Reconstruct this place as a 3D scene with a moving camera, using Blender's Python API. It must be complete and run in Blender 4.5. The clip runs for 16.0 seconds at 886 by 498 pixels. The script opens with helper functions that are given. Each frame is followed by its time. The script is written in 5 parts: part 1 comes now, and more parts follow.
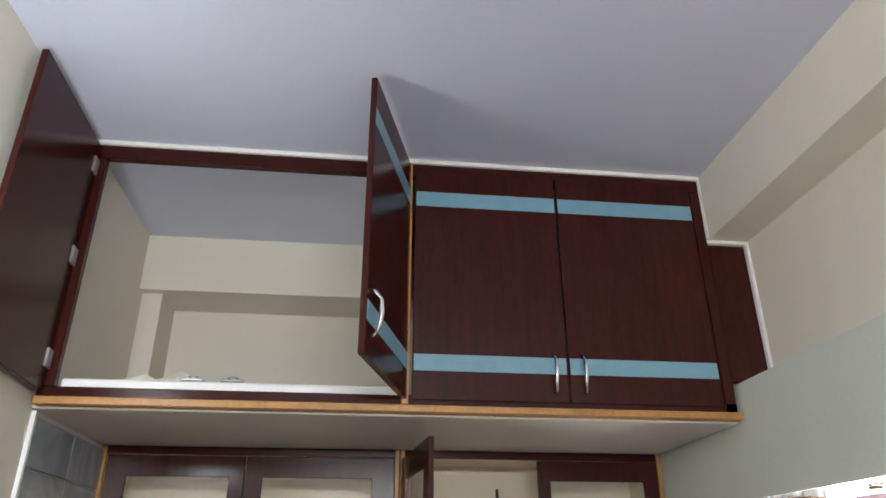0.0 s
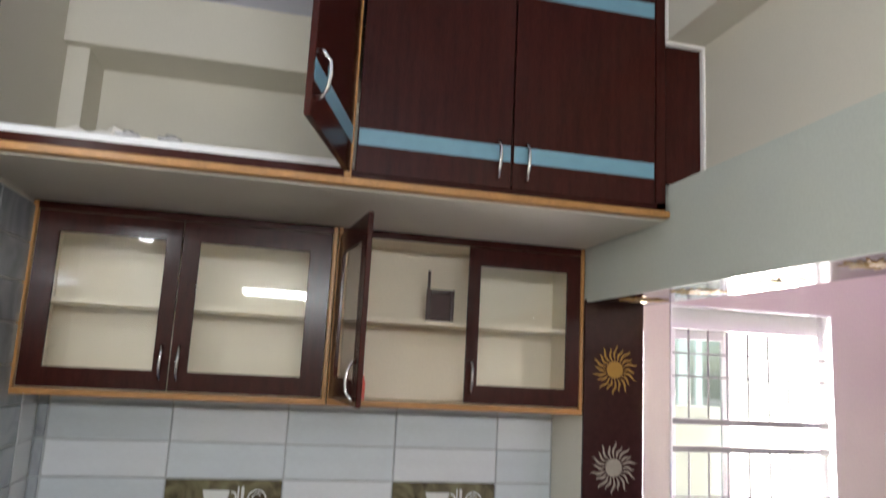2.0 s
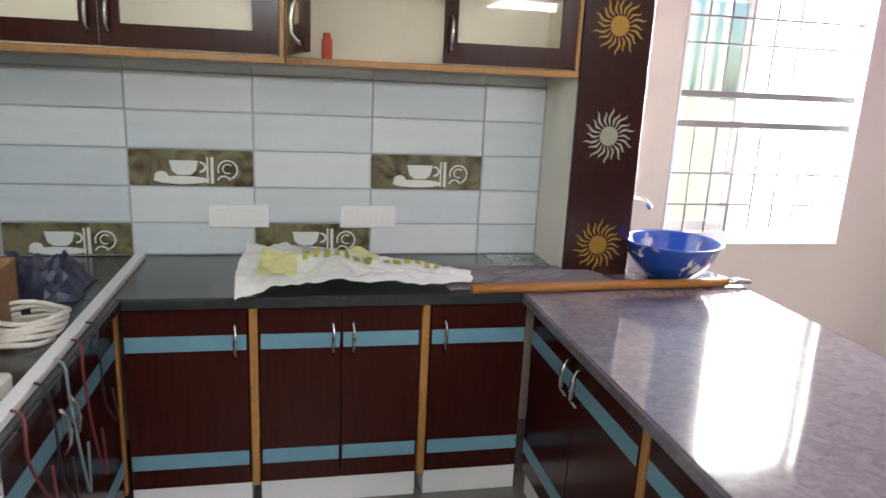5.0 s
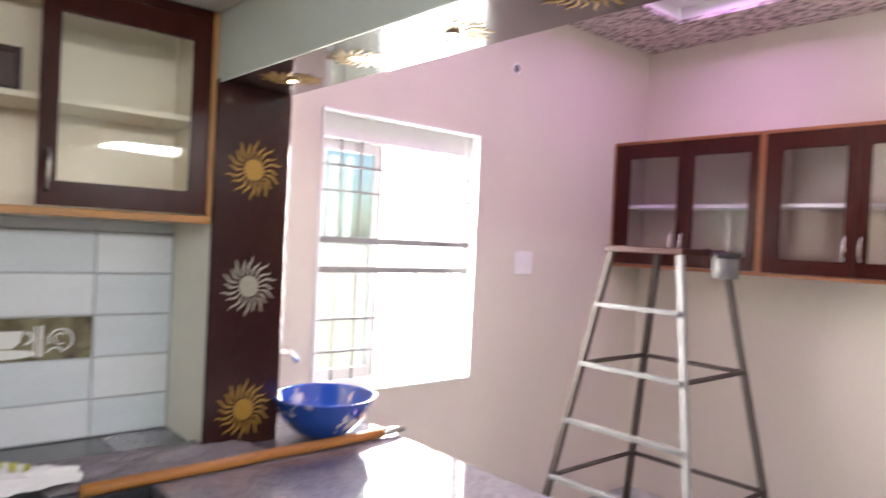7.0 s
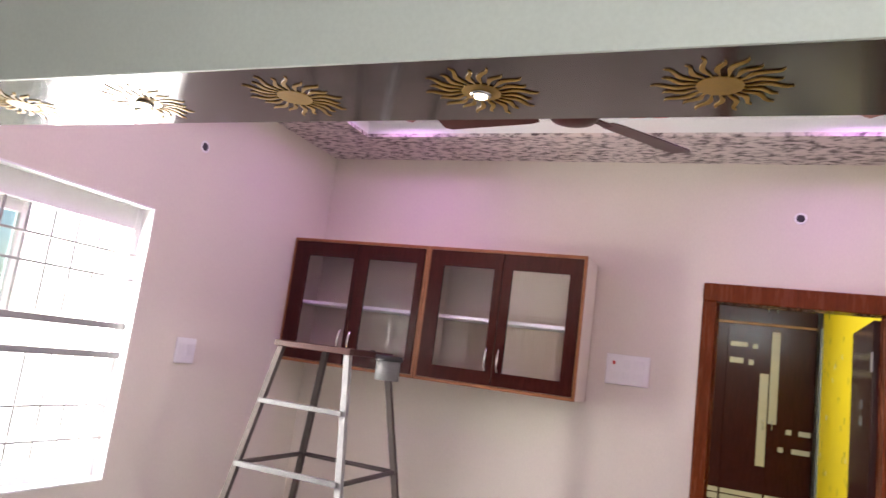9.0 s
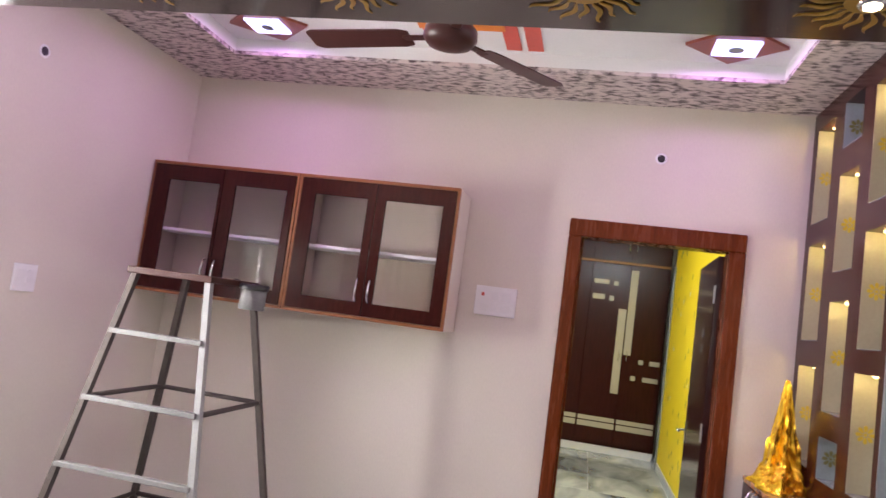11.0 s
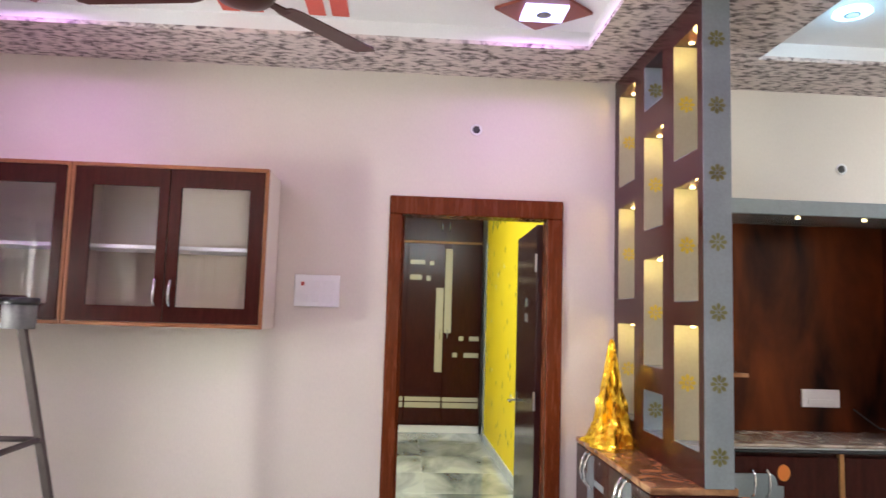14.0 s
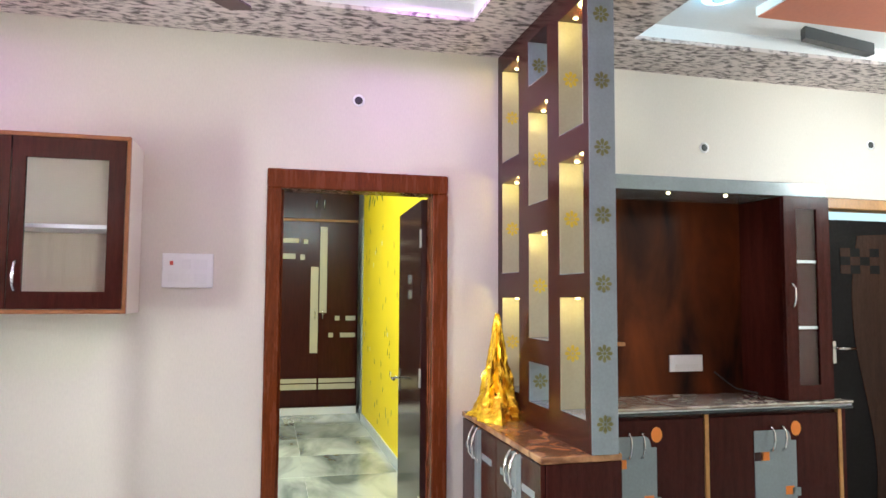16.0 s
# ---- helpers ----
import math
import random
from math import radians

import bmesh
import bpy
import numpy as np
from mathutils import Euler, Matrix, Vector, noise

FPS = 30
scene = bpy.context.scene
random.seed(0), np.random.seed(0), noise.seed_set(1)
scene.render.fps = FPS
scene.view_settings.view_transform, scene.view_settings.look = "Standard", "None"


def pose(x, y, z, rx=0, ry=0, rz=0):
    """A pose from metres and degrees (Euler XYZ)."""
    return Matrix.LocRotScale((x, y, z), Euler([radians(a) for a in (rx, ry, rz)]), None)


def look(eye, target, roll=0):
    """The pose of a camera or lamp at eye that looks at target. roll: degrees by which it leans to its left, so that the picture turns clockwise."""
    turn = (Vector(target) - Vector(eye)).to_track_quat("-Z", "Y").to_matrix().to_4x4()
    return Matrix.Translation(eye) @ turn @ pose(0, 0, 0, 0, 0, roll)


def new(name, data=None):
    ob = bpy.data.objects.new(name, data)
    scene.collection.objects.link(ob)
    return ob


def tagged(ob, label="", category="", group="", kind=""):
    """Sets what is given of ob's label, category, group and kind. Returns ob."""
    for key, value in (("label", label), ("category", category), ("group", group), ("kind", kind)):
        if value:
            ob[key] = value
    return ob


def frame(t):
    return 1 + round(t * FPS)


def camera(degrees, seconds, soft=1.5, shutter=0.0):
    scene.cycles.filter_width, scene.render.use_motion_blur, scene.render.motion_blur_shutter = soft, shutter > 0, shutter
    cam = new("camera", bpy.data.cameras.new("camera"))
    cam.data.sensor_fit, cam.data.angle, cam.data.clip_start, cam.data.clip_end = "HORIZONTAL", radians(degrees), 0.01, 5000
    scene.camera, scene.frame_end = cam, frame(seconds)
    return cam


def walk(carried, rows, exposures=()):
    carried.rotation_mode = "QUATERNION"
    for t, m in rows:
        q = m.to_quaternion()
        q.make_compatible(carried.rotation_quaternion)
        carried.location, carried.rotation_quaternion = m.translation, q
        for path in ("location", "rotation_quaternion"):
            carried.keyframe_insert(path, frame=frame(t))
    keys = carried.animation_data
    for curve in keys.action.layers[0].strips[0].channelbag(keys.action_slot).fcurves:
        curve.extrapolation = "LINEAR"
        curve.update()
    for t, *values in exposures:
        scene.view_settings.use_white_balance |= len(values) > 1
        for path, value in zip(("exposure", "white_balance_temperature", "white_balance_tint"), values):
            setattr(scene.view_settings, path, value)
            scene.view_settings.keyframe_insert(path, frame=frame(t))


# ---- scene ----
cam = camera(65.2, 16.0, 1.5, 0.5)

PATH = [
    (0, (1.547, 0.074, 1.859), (1.763, 1.875, 2.701), -0.1),
    (0.5, (1.549, 0.074, 1.846), (1.804, 1.892, 2.639), 1.1),
    (1, (1.551, 0.086, 1.824), (1.86, 1.934, 2.524), 2.1),
    (1.5, (1.554, 0.088, 1.801), (1.921, 1.978, 2.344), 2.5),
    (2, (1.538, 0.115, 1.776), (1.96, 2.043, 2.097), 3.0),
    (2.5, (1.543, 0.147, 1.719), (1.991, 2.094, 1.811), 4.1),
    (3, (1.574, 0.199, 1.687), (1.98, 2.15, 1.516), 4.2),
    (3.5, (1.603, 0.261, 1.641), (1.965, 2.182, 1.217), 3.6),
    (3.7, (1.611, 0.282, 1.631), (1.962, 2.185, 1.127), 3.6),
    (6, (1.85, 0.442, 1.537), (2.446, 2.314, 1.163), -0.6),
    (6.5, (1.849, 0.508, 1.546), (2.814, 2.25, 1.359), 1.7),
    (7, (1.85, 0.629, 1.567), (3.161, 2.139, 1.543), 2.8),
    (7.5, (1.857, 0.645, 1.597), (3.398, 1.917, 1.678), 2.4),
    (8, (1.867, 0.642, 1.605), (3.552, 1.706, 1.776), 4.0),
    (8.5, (1.857, 0.663, 1.609), (3.626, 1.56, 1.871), 6.1),
    (9, (1.854, 0.679, 1.599), (3.675, 1.448, 1.907), 7.5),
    (9.5, (1.862, 0.701, 1.601), (3.732, 1.351, 1.886), 8.9),
    (10, (1.898, 0.66, 1.573), (3.802, 1.229, 1.799), 9.1),
    (10.2, (1.909, 0.615, 1.572), (3.819, 1.172, 1.775), 9.0),
    (12.3, (2.022, 0.738, 1.555), (4.005, 0.898, 1.756), 3.3),
    (12.5, (2.058, 0.74, 1.555), (4.042, 0.887, 1.758), 2.3),
    (13, (2.109, 0.762, 1.576), (4.098, 0.85, 1.764), 1.8),
    (13.5, (2.148, 0.755, 1.567), (4.139, 0.748, 1.756), 1.9),
    (14, (2.178, 0.731, 1.555), (4.165, 0.615, 1.745), 1.7),
    (14.5, (2.223, 0.781, 1.551), (4.196, 0.515, 1.734), 1.1),
    (15, (2.243, 0.788, 1.555), (4.198, 0.404, 1.72), 0.6),
    (15.5, (2.272, 0.808, 1.552), (4.212, 0.348, 1.699), 0.3),
    (16, (2.286, 0.788, 1.545), (4.222, 0.303, 1.681), 0.3),
]
walk(cam, [(t, look(eye, target, roll)) for t, eye, target, roll in PATH],
     [(0, 0.05, 6500, 10), (1.0, 0.02, 6500, 10), (2.0, -0.03, 6500, 10), (3.0, -0.12, 6450, 9), (3.7, -0.14, 6400, 7), (6.0, 0.38, 6500, 6), (6.5, 0.36, 6500, 8), (7.0, 0.26, 6500, 10),
      (8.0, 0.08, 6500, 11), (10.0, 0.06, 6450, 12), (12.5, 0.02, 6350, 12), (14.0, 0.26, 6250, 6), (15.5, 0.5, 6000, -2), (16.0, 0.45, 6000, -2)])

# ---- world and large lights ----
world = bpy.data.worlds.new("sky")
scene.world = world
world.use_nodes = True
wn = world.node_tree
sky = wn.nodes.new("ShaderNodeTexSky")
sky.sky_type, sky.sun_disc = "NISHITA", False
sky.sun_elevation, sky.sun_rotation = radians(58), radians(205)
wn.links.new(sky.outputs["Color"], wn.nodes["Background"].inputs["Color"])
wn.nodes["Background"].inputs["Strength"].default_value = 0.15


def lamp(name, kind, m, energy, colour, size=0.1, size_y=None):
    data = bpy.data.lights.new(name, kind)
    data.energy, data.color = energy, colour
    if kind == "AREA":
        data.size = size
        if size_y:
            data.shape, data.size_y = "RECTANGLE", size_y
    elif kind == "SUN":
        data.angle = size
    else:
        data.shadow_soft_size = size
    ob = new(name, data)
    ob.matrix_world = m
    return ob


lamp("sun", "SUN", look((0, 0, 30), (6, 13, 7)), 5.0, (1.0, 0.95, 0.86), radians(0.6))
# sky light entering by the dining window
lamp("window_sky_light", "AREA", look((4.135, 3.53, 1.49), (4.135, 0.0, 1.15)), 175, (1.0, 0.97, 0.94), 0.41, 1.2)
# bare bulb on the kitchen's side wall
lamp("bulb_glow", "POINT", pose(0.70, 1.36, 2.42), 11, (0.88, 0.94, 1.0), 0.035)

# ---- materials ----


def material(name, colour, rough=0.5, metal=0.0, vary=0.12, scale=6.0, fine=60.0, bump=0.05, stretch=(1, 1, 1), coat=0.0, spec=0.5):
    m = bpy.data.materials.new(name)
    m.use_nodes = True
    nt = m.node_tree
    bsdf = nt.nodes["Principled BSDF"]
    tc = nt.nodes.new("ShaderNodeTexCoord")
    mp = nt.nodes.new("ShaderNodeMapping")
    mp.inputs["Scale"].default_value = stretch
    nt.links.new(tc.outputs["Object"], mp.inputs["Vector"])
    big = nt.nodes.new("ShaderNodeTexNoise")
    big.inputs["Scale"].default_value, big.inputs["Detail"].default_value = scale, 5
    small = nt.nodes.new("ShaderNodeTexNoise")
    small.inputs["Scale"].default_value, small.inputs["Detail"].default_value = fine, 4
    nt.links.new(mp.outputs["Vector"], big.inputs["Vector"])
    nt.links.new(mp.outputs["Vector"], small.inputs["Vector"])
    add = nt.nodes.new("ShaderNodeMath")
    add.operation = "ADD"
    nt.links.new(big.outputs["Fac"], add.inputs[0])
    nt.links.new(small.outputs["Fac"], add.inputs[1])
    ramp = nt.nodes.new("ShaderNodeMapRange")
    ramp.inputs["From Min"].default_value, ramp.inputs["From Max"].default_value = 0.6, 1.4
    ramp.inputs["To Min"].default_value, ramp.inputs["To Max"].default_value = 1 - vary, 1 + vary
    nt.links.new(add.outputs[0], ramp.inputs["Value"])
    mul = nt.nodes.new("ShaderNodeVectorMath")
    mul.operation = "SCALE"
    mul.inputs[0].default_value = colour
    nt.links.new(ramp.outputs["Result"], mul.inputs["Scale"])
    nt.links.new(mul.outputs["Vector"], bsdf.inputs["Base Color"])
    rr = nt.nodes.new("ShaderNodeMapRange")
    rr.inputs["To Min"].default_value, rr.inputs["To Max"].default_value = max(0.02, rough * 0.8), min(1, rough * 1.25)
    nt.links.new(big.outputs["Fac"], rr.inputs["Value"])
    nt.links.new(rr.outputs["Result"], bsdf.inputs["Roughness"])
    bsdf.inputs["Metallic"].default_value = metal
    bsdf.inputs["Coat Weight"].default_value = coat
    bsdf.inputs["Coat Roughness"].default_value = 0.08
    bsdf.inputs["Specular IOR Level"].default_value = spec
    if bump:
        bp = nt.nodes.new("ShaderNodeBump")
        bp.inputs["Strength"].default_value, bp.inputs["Distance"].default_value = bump, 0.004
        nt.links.new(small.outputs["Fac"], bp.inputs["Height"])
        nt.links.new(bp.outputs["Normal"], bsdf.inputs["Normal"])
    return m


def glowing(name, colour, strength):
    m = bpy.data.materials.new(name)
    m.use_nodes = True
    b = m.node_tree.nodes["Principled BSDF"]
    b.inputs["Base Color"].default_value = (*colour, 1)
    b.inputs["Emission Color"].default_value = (*colour, 1)
    b.inputs["Emission Strength"].default_value = strength
    return m


def veined(name, base, vein, scale, lo, hi, rough, stretch=(1, 1, 1), per_piece=0.0, coat=0.0, warp=1.5, spec=0.5):
    """Stone or printed pattern: two colours mixed by a distorted noise, shifted from piece to piece."""
    m = bpy.data.materials.new(name)
    m.use_nodes = True
    nt = m.node_tree
    bsdf = nt.nodes["Principled BSDF"]
    tc = nt.nodes.new("ShaderNodeTexCoord")
    mp = nt.nodes.new("ShaderNodeMapping")
    mp.inputs["Scale"].default_value = stretch
    nt.links.new(tc.outputs["Object"], mp.inputs["Vector"])
    if per_piece:
        info = nt.nodes.new("ShaderNodeObjectInfo")
        off = nt.nodes.new("ShaderNodeVectorMath")
        off.operation = "SCALE"
        off.inputs[0].default_value = (37.0, 23.0, 11.0)
        nt.links.new(info.outputs["Random"], off.inputs["Scale"])
        nt.links.new(off.outputs["Vector"], mp.inputs["Location"])
    n1 = nt.nodes.new("ShaderNodeTexNoise")
    n1.inputs["Scale"].default_value, n1.inputs["Detail"].default_value = scale, 8
    n1.inputs["Distortion"].default_value = warp
    nt.links.new(mp.outputs["Vector"], n1.inputs["Vector"])
    ramp = nt.nodes.new("ShaderNodeValToRGB")
    ramp.color_ramp.elements[0].position, ramp.color_ramp.elements[0].color = lo, (*vein, 1)
    ramp.color_ramp.elements[1].position, ramp.color_ramp.elements[1].color = hi, (*base, 1)
    nt.links.new(n1.outputs["Fac"], ramp.inputs["Fac"])
    nt.links.new(ramp.outputs["Color"], bsdf.inputs["Base Color"])
    bsdf.inputs["Roughness"].default_value = rough
    bsdf.inputs["Coat Weight"].default_value = coat
    bsdf.inputs["Specular IOR Level"].default_value = spec
    bp = nt.nodes.new("ShaderNodeBump")
    bp.inputs["Strength"].default_value, bp.inputs["Distance"].default_value = 0.04, 0.002
    nt.links.new(n1.outputs["Fac"], bp.inputs["Height"])
    nt.links.new(bp.outputs["Normal"], bsdf.inputs["Normal"])
    return m


def clear(name, colour, rough=0.02):
    m = bpy.data.materials.new(name)
    m.use_nodes = True
    b = m.node_tree.nodes["Principled BSDF"]
    b.inputs["Base Color"].default_value = (*colour, 1)
    b.inputs["Transmission Weight"].default_value = 1.0
    b.inputs["Roughness"].default_value = rough
    b.inputs["IOR"].default_value = 1.45
    return m


CREAM = material("cream_wall_paint", (0.72, 0.68, 0.585), 0.6, vary=0.04, scale=1.5, fine=140, bump=0.04)
BEAMPAINT = material("pale_grey_beam_paint", (0.60, 0.63, 0.565), 0.6, vary=0.06, scale=2.0, fine=120, bump=0.05)
PALECREAM = material("pale_cream_enamel_paint", (0.84, 0.80, 0.68), 0.4, vary=0.04, scale=2, fine=120, bump=0.03)
PINK = material("pale_rose_wall_paint", (0.675, 0.614, 0.537), 0.55, vary=0.06, scale=1.6, fine=140, bump=0.05, stretch=(1, 1, 0.35))
CEIL = material("white_ceiling_paint", (0.62, 0.63, 0.74), 0.7, vary=0.03, scale=1.5, fine=120, bump=0.03)
WHITE = material("white_paint", (0.80, 0.79, 0.78), 0.5, vary=0.04, scale=4, fine=90, bump=0.02)
CAULK = material("white_sealing_plaster", (0.78, 0.75, 0.72), 0.7, vary=0.08, scale=12, fine=80, bump=0.2)
MAROON = material("maroon_wood_laminate", (0.040, 0.0084, 0.0062), 0.2, vary=0.35, scale=5, fine=40, bump=0.03, stretch=(9, 9, 0.8), spec=0.2)
MAROON_H = material("maroon_wood_laminate_level_grain", (0.040, 0.0084, 0.0062), 0.2, vary=0.35, scale=5, fine=40, bump=0.03, stretch=(0.8, 0.8, 9), spec=0.2)
DARKBROWN = material("dark_brown_gloss_laminate", (0.034, 0.013, 0.012), 0.14, vary=0.25, scale=4, fine=50, bump=0.02, spec=0.4)
SOFFITBROWN = material("umber_gloss_laminate", (0.050, 0.030, 0.027), 0.13, vary=0.15, scale=4, fine=50, bump=0.01, coat=0.3)
OAK = material("golden_oak_edging", (0.40, 0.19, 0.055), 0.42, vary=0.25, scale=6, fine=50, bump=0.08, stretch=(2, 2, 1))
DOORWOOD = material("reddish_teak_door_wood", (0.135, 0.029, 0.008), 0.26, vary=0.4, scale=5, fine=40, bump=0.06, stretch=(9, 9, 0.8), spec=0.2)
BLUE = material("pale_blue_laminate_strip", (0.165, 0.33, 0.42), 0.35, vary=0.10, scale=20, fine=260, bump=0.10)
GREYLAM = material("grey_laminate", (0.22, 0.25, 0.26), 0.22, vary=0.10, scale=6, fine=80, bump=0.02, coat=0.3)
CHROME = material("chrome", (0.78, 0.78, 0.78), 0.12, 1.0, vary=0.03, bump=0.0)
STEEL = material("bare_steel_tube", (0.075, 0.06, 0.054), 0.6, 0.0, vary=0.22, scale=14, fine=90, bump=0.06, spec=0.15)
HINGESTEEL = material("satin_steel_hinge", (0.42, 0.41, 0.40), 0.35, 0.7, vary=0.12, scale=14, fine=90, bump=0.03)
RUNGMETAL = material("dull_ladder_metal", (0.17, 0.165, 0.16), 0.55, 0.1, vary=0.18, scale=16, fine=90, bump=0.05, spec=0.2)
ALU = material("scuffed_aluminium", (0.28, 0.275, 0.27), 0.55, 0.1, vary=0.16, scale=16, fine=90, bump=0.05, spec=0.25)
BLACKSTONE = material("black_granite", (0.030, 0.033, 0.036), 0.22, vary=0.35, scale=40, fine=260, bump=0.02, coat=0.2)
GREYSTONE = veined("polished_grey_granite", (0.20, 0.185, 0.21), (0.13, 0.12, 0.14), 24, 0.30, 0.66, 0.09, coat=0.4)
TILE = material("pale_blue_glazed_tile", (0.60, 0.65, 0.68), 0.22, vary=0.07, scale=3, fine=40, bump=0.02, stretch=(1, 1, 6))
TILEGREY = veined("grey_marble_glazed_tile", (0.36, 0.39, 0.42), (0.22, 0.24, 0.26), 4, 0.3, 0.6, 0.12, per_piece=1, coat=0.3)
GROUT = material("tile_grout", (0.42, 0.44, 0.45), 0.8, vary=0.1, scale=20, fine=150)
DECOR = veined("olive_printed_tile", (0.20, 0.18, 0.10), (0.055, 0.04, 0.02), 9, 0.35, 0.6, 0.2, per_piece=1)
PORCELAIN = material("white_printed_glaze", (0.74, 0.75, 0.72), 0.2, vary=0.06, bump=0.0)
MARBLE = veined("green_grey_marble_tile", (0.60, 0.64, 0.62), (0.17, 0.20, 0.20), 1.5, 0.36, 0.60, 0.10, stretch=(0.6, 1.3, 1), per_piece=1, coat=0.3, warp=0.7)
# unseen kitchen floor, colour made up dark to keep bounce light off the cabinets
LOWBOUNCETILE = veined("low_bounce_floor_tile", (0.20, 0.18, 0.16), (0.12, 0.11, 0.10), 3, 0.3, 0.65, 0.30, per_piece=1)
GRANITEPAPER = veined("granite_patterned_ceiling_paper", (0.66, 0.57, 0.545), (0.085, 0.06, 0.06), 34, 0.36, 0.55, 0.55, stretch=(1.25, 0.55, 1), warp=0.35)
GOLD = material("gold_sun_inlay", (0.34, 0.19, 0.025), 0.40, 0.25, vary=0.15, scale=20, fine=120, bump=0.03)
SILVER = material("silver_sun_inlay", (0.36, 0.34, 0.27), 0.38, 0.4, vary=0.15, scale=20, fine=120, bump=0.03)
OLIVE = material("olive_flower_print", (0.13, 0.12, 0.035), 0.35, vary=0.15, bump=0.0)
RED = material("coral_red_paint", (0.62, 0.10, 0.075), 0.55, vary=0.08, bump=0.02)
CORAL = material("salmon_coral_paint", (0.52, 0.17, 0.10), 0.55, vary=0.08, bump=0.02)
PLATERED = material("dark_coppery_red_gloss", (0.27, 0.06, 0.028), 0.3, vary=0.12, bump=0.02)
ORANGE = material("orange_paint", (0.75, 0.22, 0.03), 0.5, vary=0.08, bump=0.02)
FANBROWN = material("dark_brown_enamel", (0.045, 0.014, 0.011), 0.35, vary=0.15, bump=0.0, spec=0.3)
PLASTIC = material("white_plastic", (0.82, 0.81, 0.81), 0.35, vary=0.03, bump=0.0)
BLACK = material("black_plastic", (0.015, 0.015, 0.016), 0.4, vary=0.1, bump=0.0)
GLASS = clear("clear_glass", (0.96, 0.98, 0.97))
TINTGLASS = clear("pale_tinted_glass", (0.70, 0.79, 0.79), 0.05)
YELLOW = material("bright_yellow_wall_paint", (0.86, 0.66, 0.01), 0.55, vary=0.05, scale=2, fine=120, bump=0.04)
CARDBOARD = material("brown_cardboard", (0.32, 0.17, 0.08), 0.8, vary=0.18, scale=7, fine=90, bump=0.12)
KRAFT = material("pinkish_kraft_board", (0.42, 0.25, 0.19), 0.8, vary=0.12, scale=7, fine=90, bump=0.1)
SACK = material("white_woven_sack", (0.70, 0.71, 0.68), 0.6, vary=0.12, scale=8, fine=320, bump=0.3)
SACKPRINT = material("yellow_green_sack_print", (0.42, 0.42, 0.06), 0.6, vary=0.25, scale=20, fine=200, bump=0.2)
SACKYELLOW = material("faded_yellow_sack_print", (0.62, 0.60, 0.28), 0.6, vary=0.2, scale=14, fine=200, bump=0.2)
SACKGREY = material("faded_grey_sack_print", (0.40, 0.42, 0.38), 0.6, vary=0.35, scale=40, fine=200, bump=0.2)
PAPER = material("crumpled_paper", (0.66, 0.62, 0.55), 0.8, vary=0.15, scale=10, fine=60, bump=0.2)
NAVY = material("dark_blue_plastic_bag", (0.035, 0.04, 0.075), 0.4, vary=0.3, scale=12, fine=60, bump=0.3)
HOSE = material("grey_blue_hose", (0.21, 0.28, 0.32), 0.4, vary=0.15, scale=12, fine=80)
REDWIRE = material("red_cable", (0.15, 0.02, 0.028), 0.5, vary=0.1)
BASINBLUE = veined("cobalt_blue_painted_ceramic", (0.020, 0.075, 0.36), (0.60, 0.62, 0.62), 4.5, 0.36, 0.40, 0.08, coat=0.6)
FOIL = material("golden_foil", (1.0, 0.62, 0.04), 0.20, 0.8, vary=0.25, scale=10, fine=60, bump=0.5)
WALNUT = veined("mottled_dark_veneer", (0.16, 0.036, 0.009), (0.006, 0.003, 0.0025), 3.4, 0.36, 0.70, 0.42, stretch=(1, 1, 0.38), warp=0.4, spec=0.12)
TVSTONE = veined("brown_marble_top", (0.46, 0.23, 0.10), (0.17, 0.07, 0.03), 8, 0.35, 0.6, 0.2, coat=0.3)
STICKWOOD = material("orange_brown_wood_pole", (0.36, 0.15, 0.03), 0.5, vary=0.3, scale=8, fine=60, stretch=(0.5, 6, 6))
CEMENT = material("grey_cement_dust", (0.20, 0.19, 0.19), 0.9, vary=0.3, scale=12, fine=80, bump=0.4)
STUCCO = material("neighbour_beige_wall", (0.80, 0.75, 0.67), 0.8, vary=0.10, scale=2, fine=40, bump=0.1)
SHEET = material("pale_green_sheet", (0.68, 0.75, 0.73), 0.6, vary=0.08, scale=3, fine=40)
EARTH = material("pale_concrete_yard", (0.40, 0.38, 0.34), 0.9, vary=0.2, scale=2, fine=40, bump=0.1)
LEDWHITE = glowing("warm_spot_lens", (1.0, 0.86, 0.55), 9)
LEDSMALL = glowing("warm_small_lens", (1.0, 0.80, 0.42), 4.5)
CREAMLAM = material("warm_cream_cupboard_laminate", (0.72, 0.63, 0.49), 0.45, vary=0.05, scale=3, fine=90)
TAN = material("tan_cupboard_lining", (0.52, 0.42, 0.335), 0.5, vary=0.05, scale=3, fine=90)
OUTSIDE = glowing("hazy_bright_sky", (1.0, 0.99, 0.97), 2.4)
LEDVIOLET = glowing("violet_white_led_panel", (0.55, 0.55, 1.0), 2.4)
# jamb and flower in lit niches: warm lamp glow painted into the colour
LITJAMB = material("lamplit_jamb_laminate", (0.36, 0.32, 0.21), 0.38, vary=0.08, scale=6, fine=80)
LITFLOWER = material("lamplit_flower_print", (0.50, 0.36, 0.03), 0.35, vary=0.12, bump=0.0)
HALLEDGE = material("reddish_oak_edging", (0.27, 0.095, 0.03), 0.42, vary=0.25, scale=6, fine=50, bump=0.08, stretch=(2, 2, 1))
TILEPALE = material("pale_lilac_glazed_tile", (0.68, 0.71, 0.735), 0.20, vary=0.06, scale=3, fine=40, bump=0.02, stretch=(1, 1, 6))
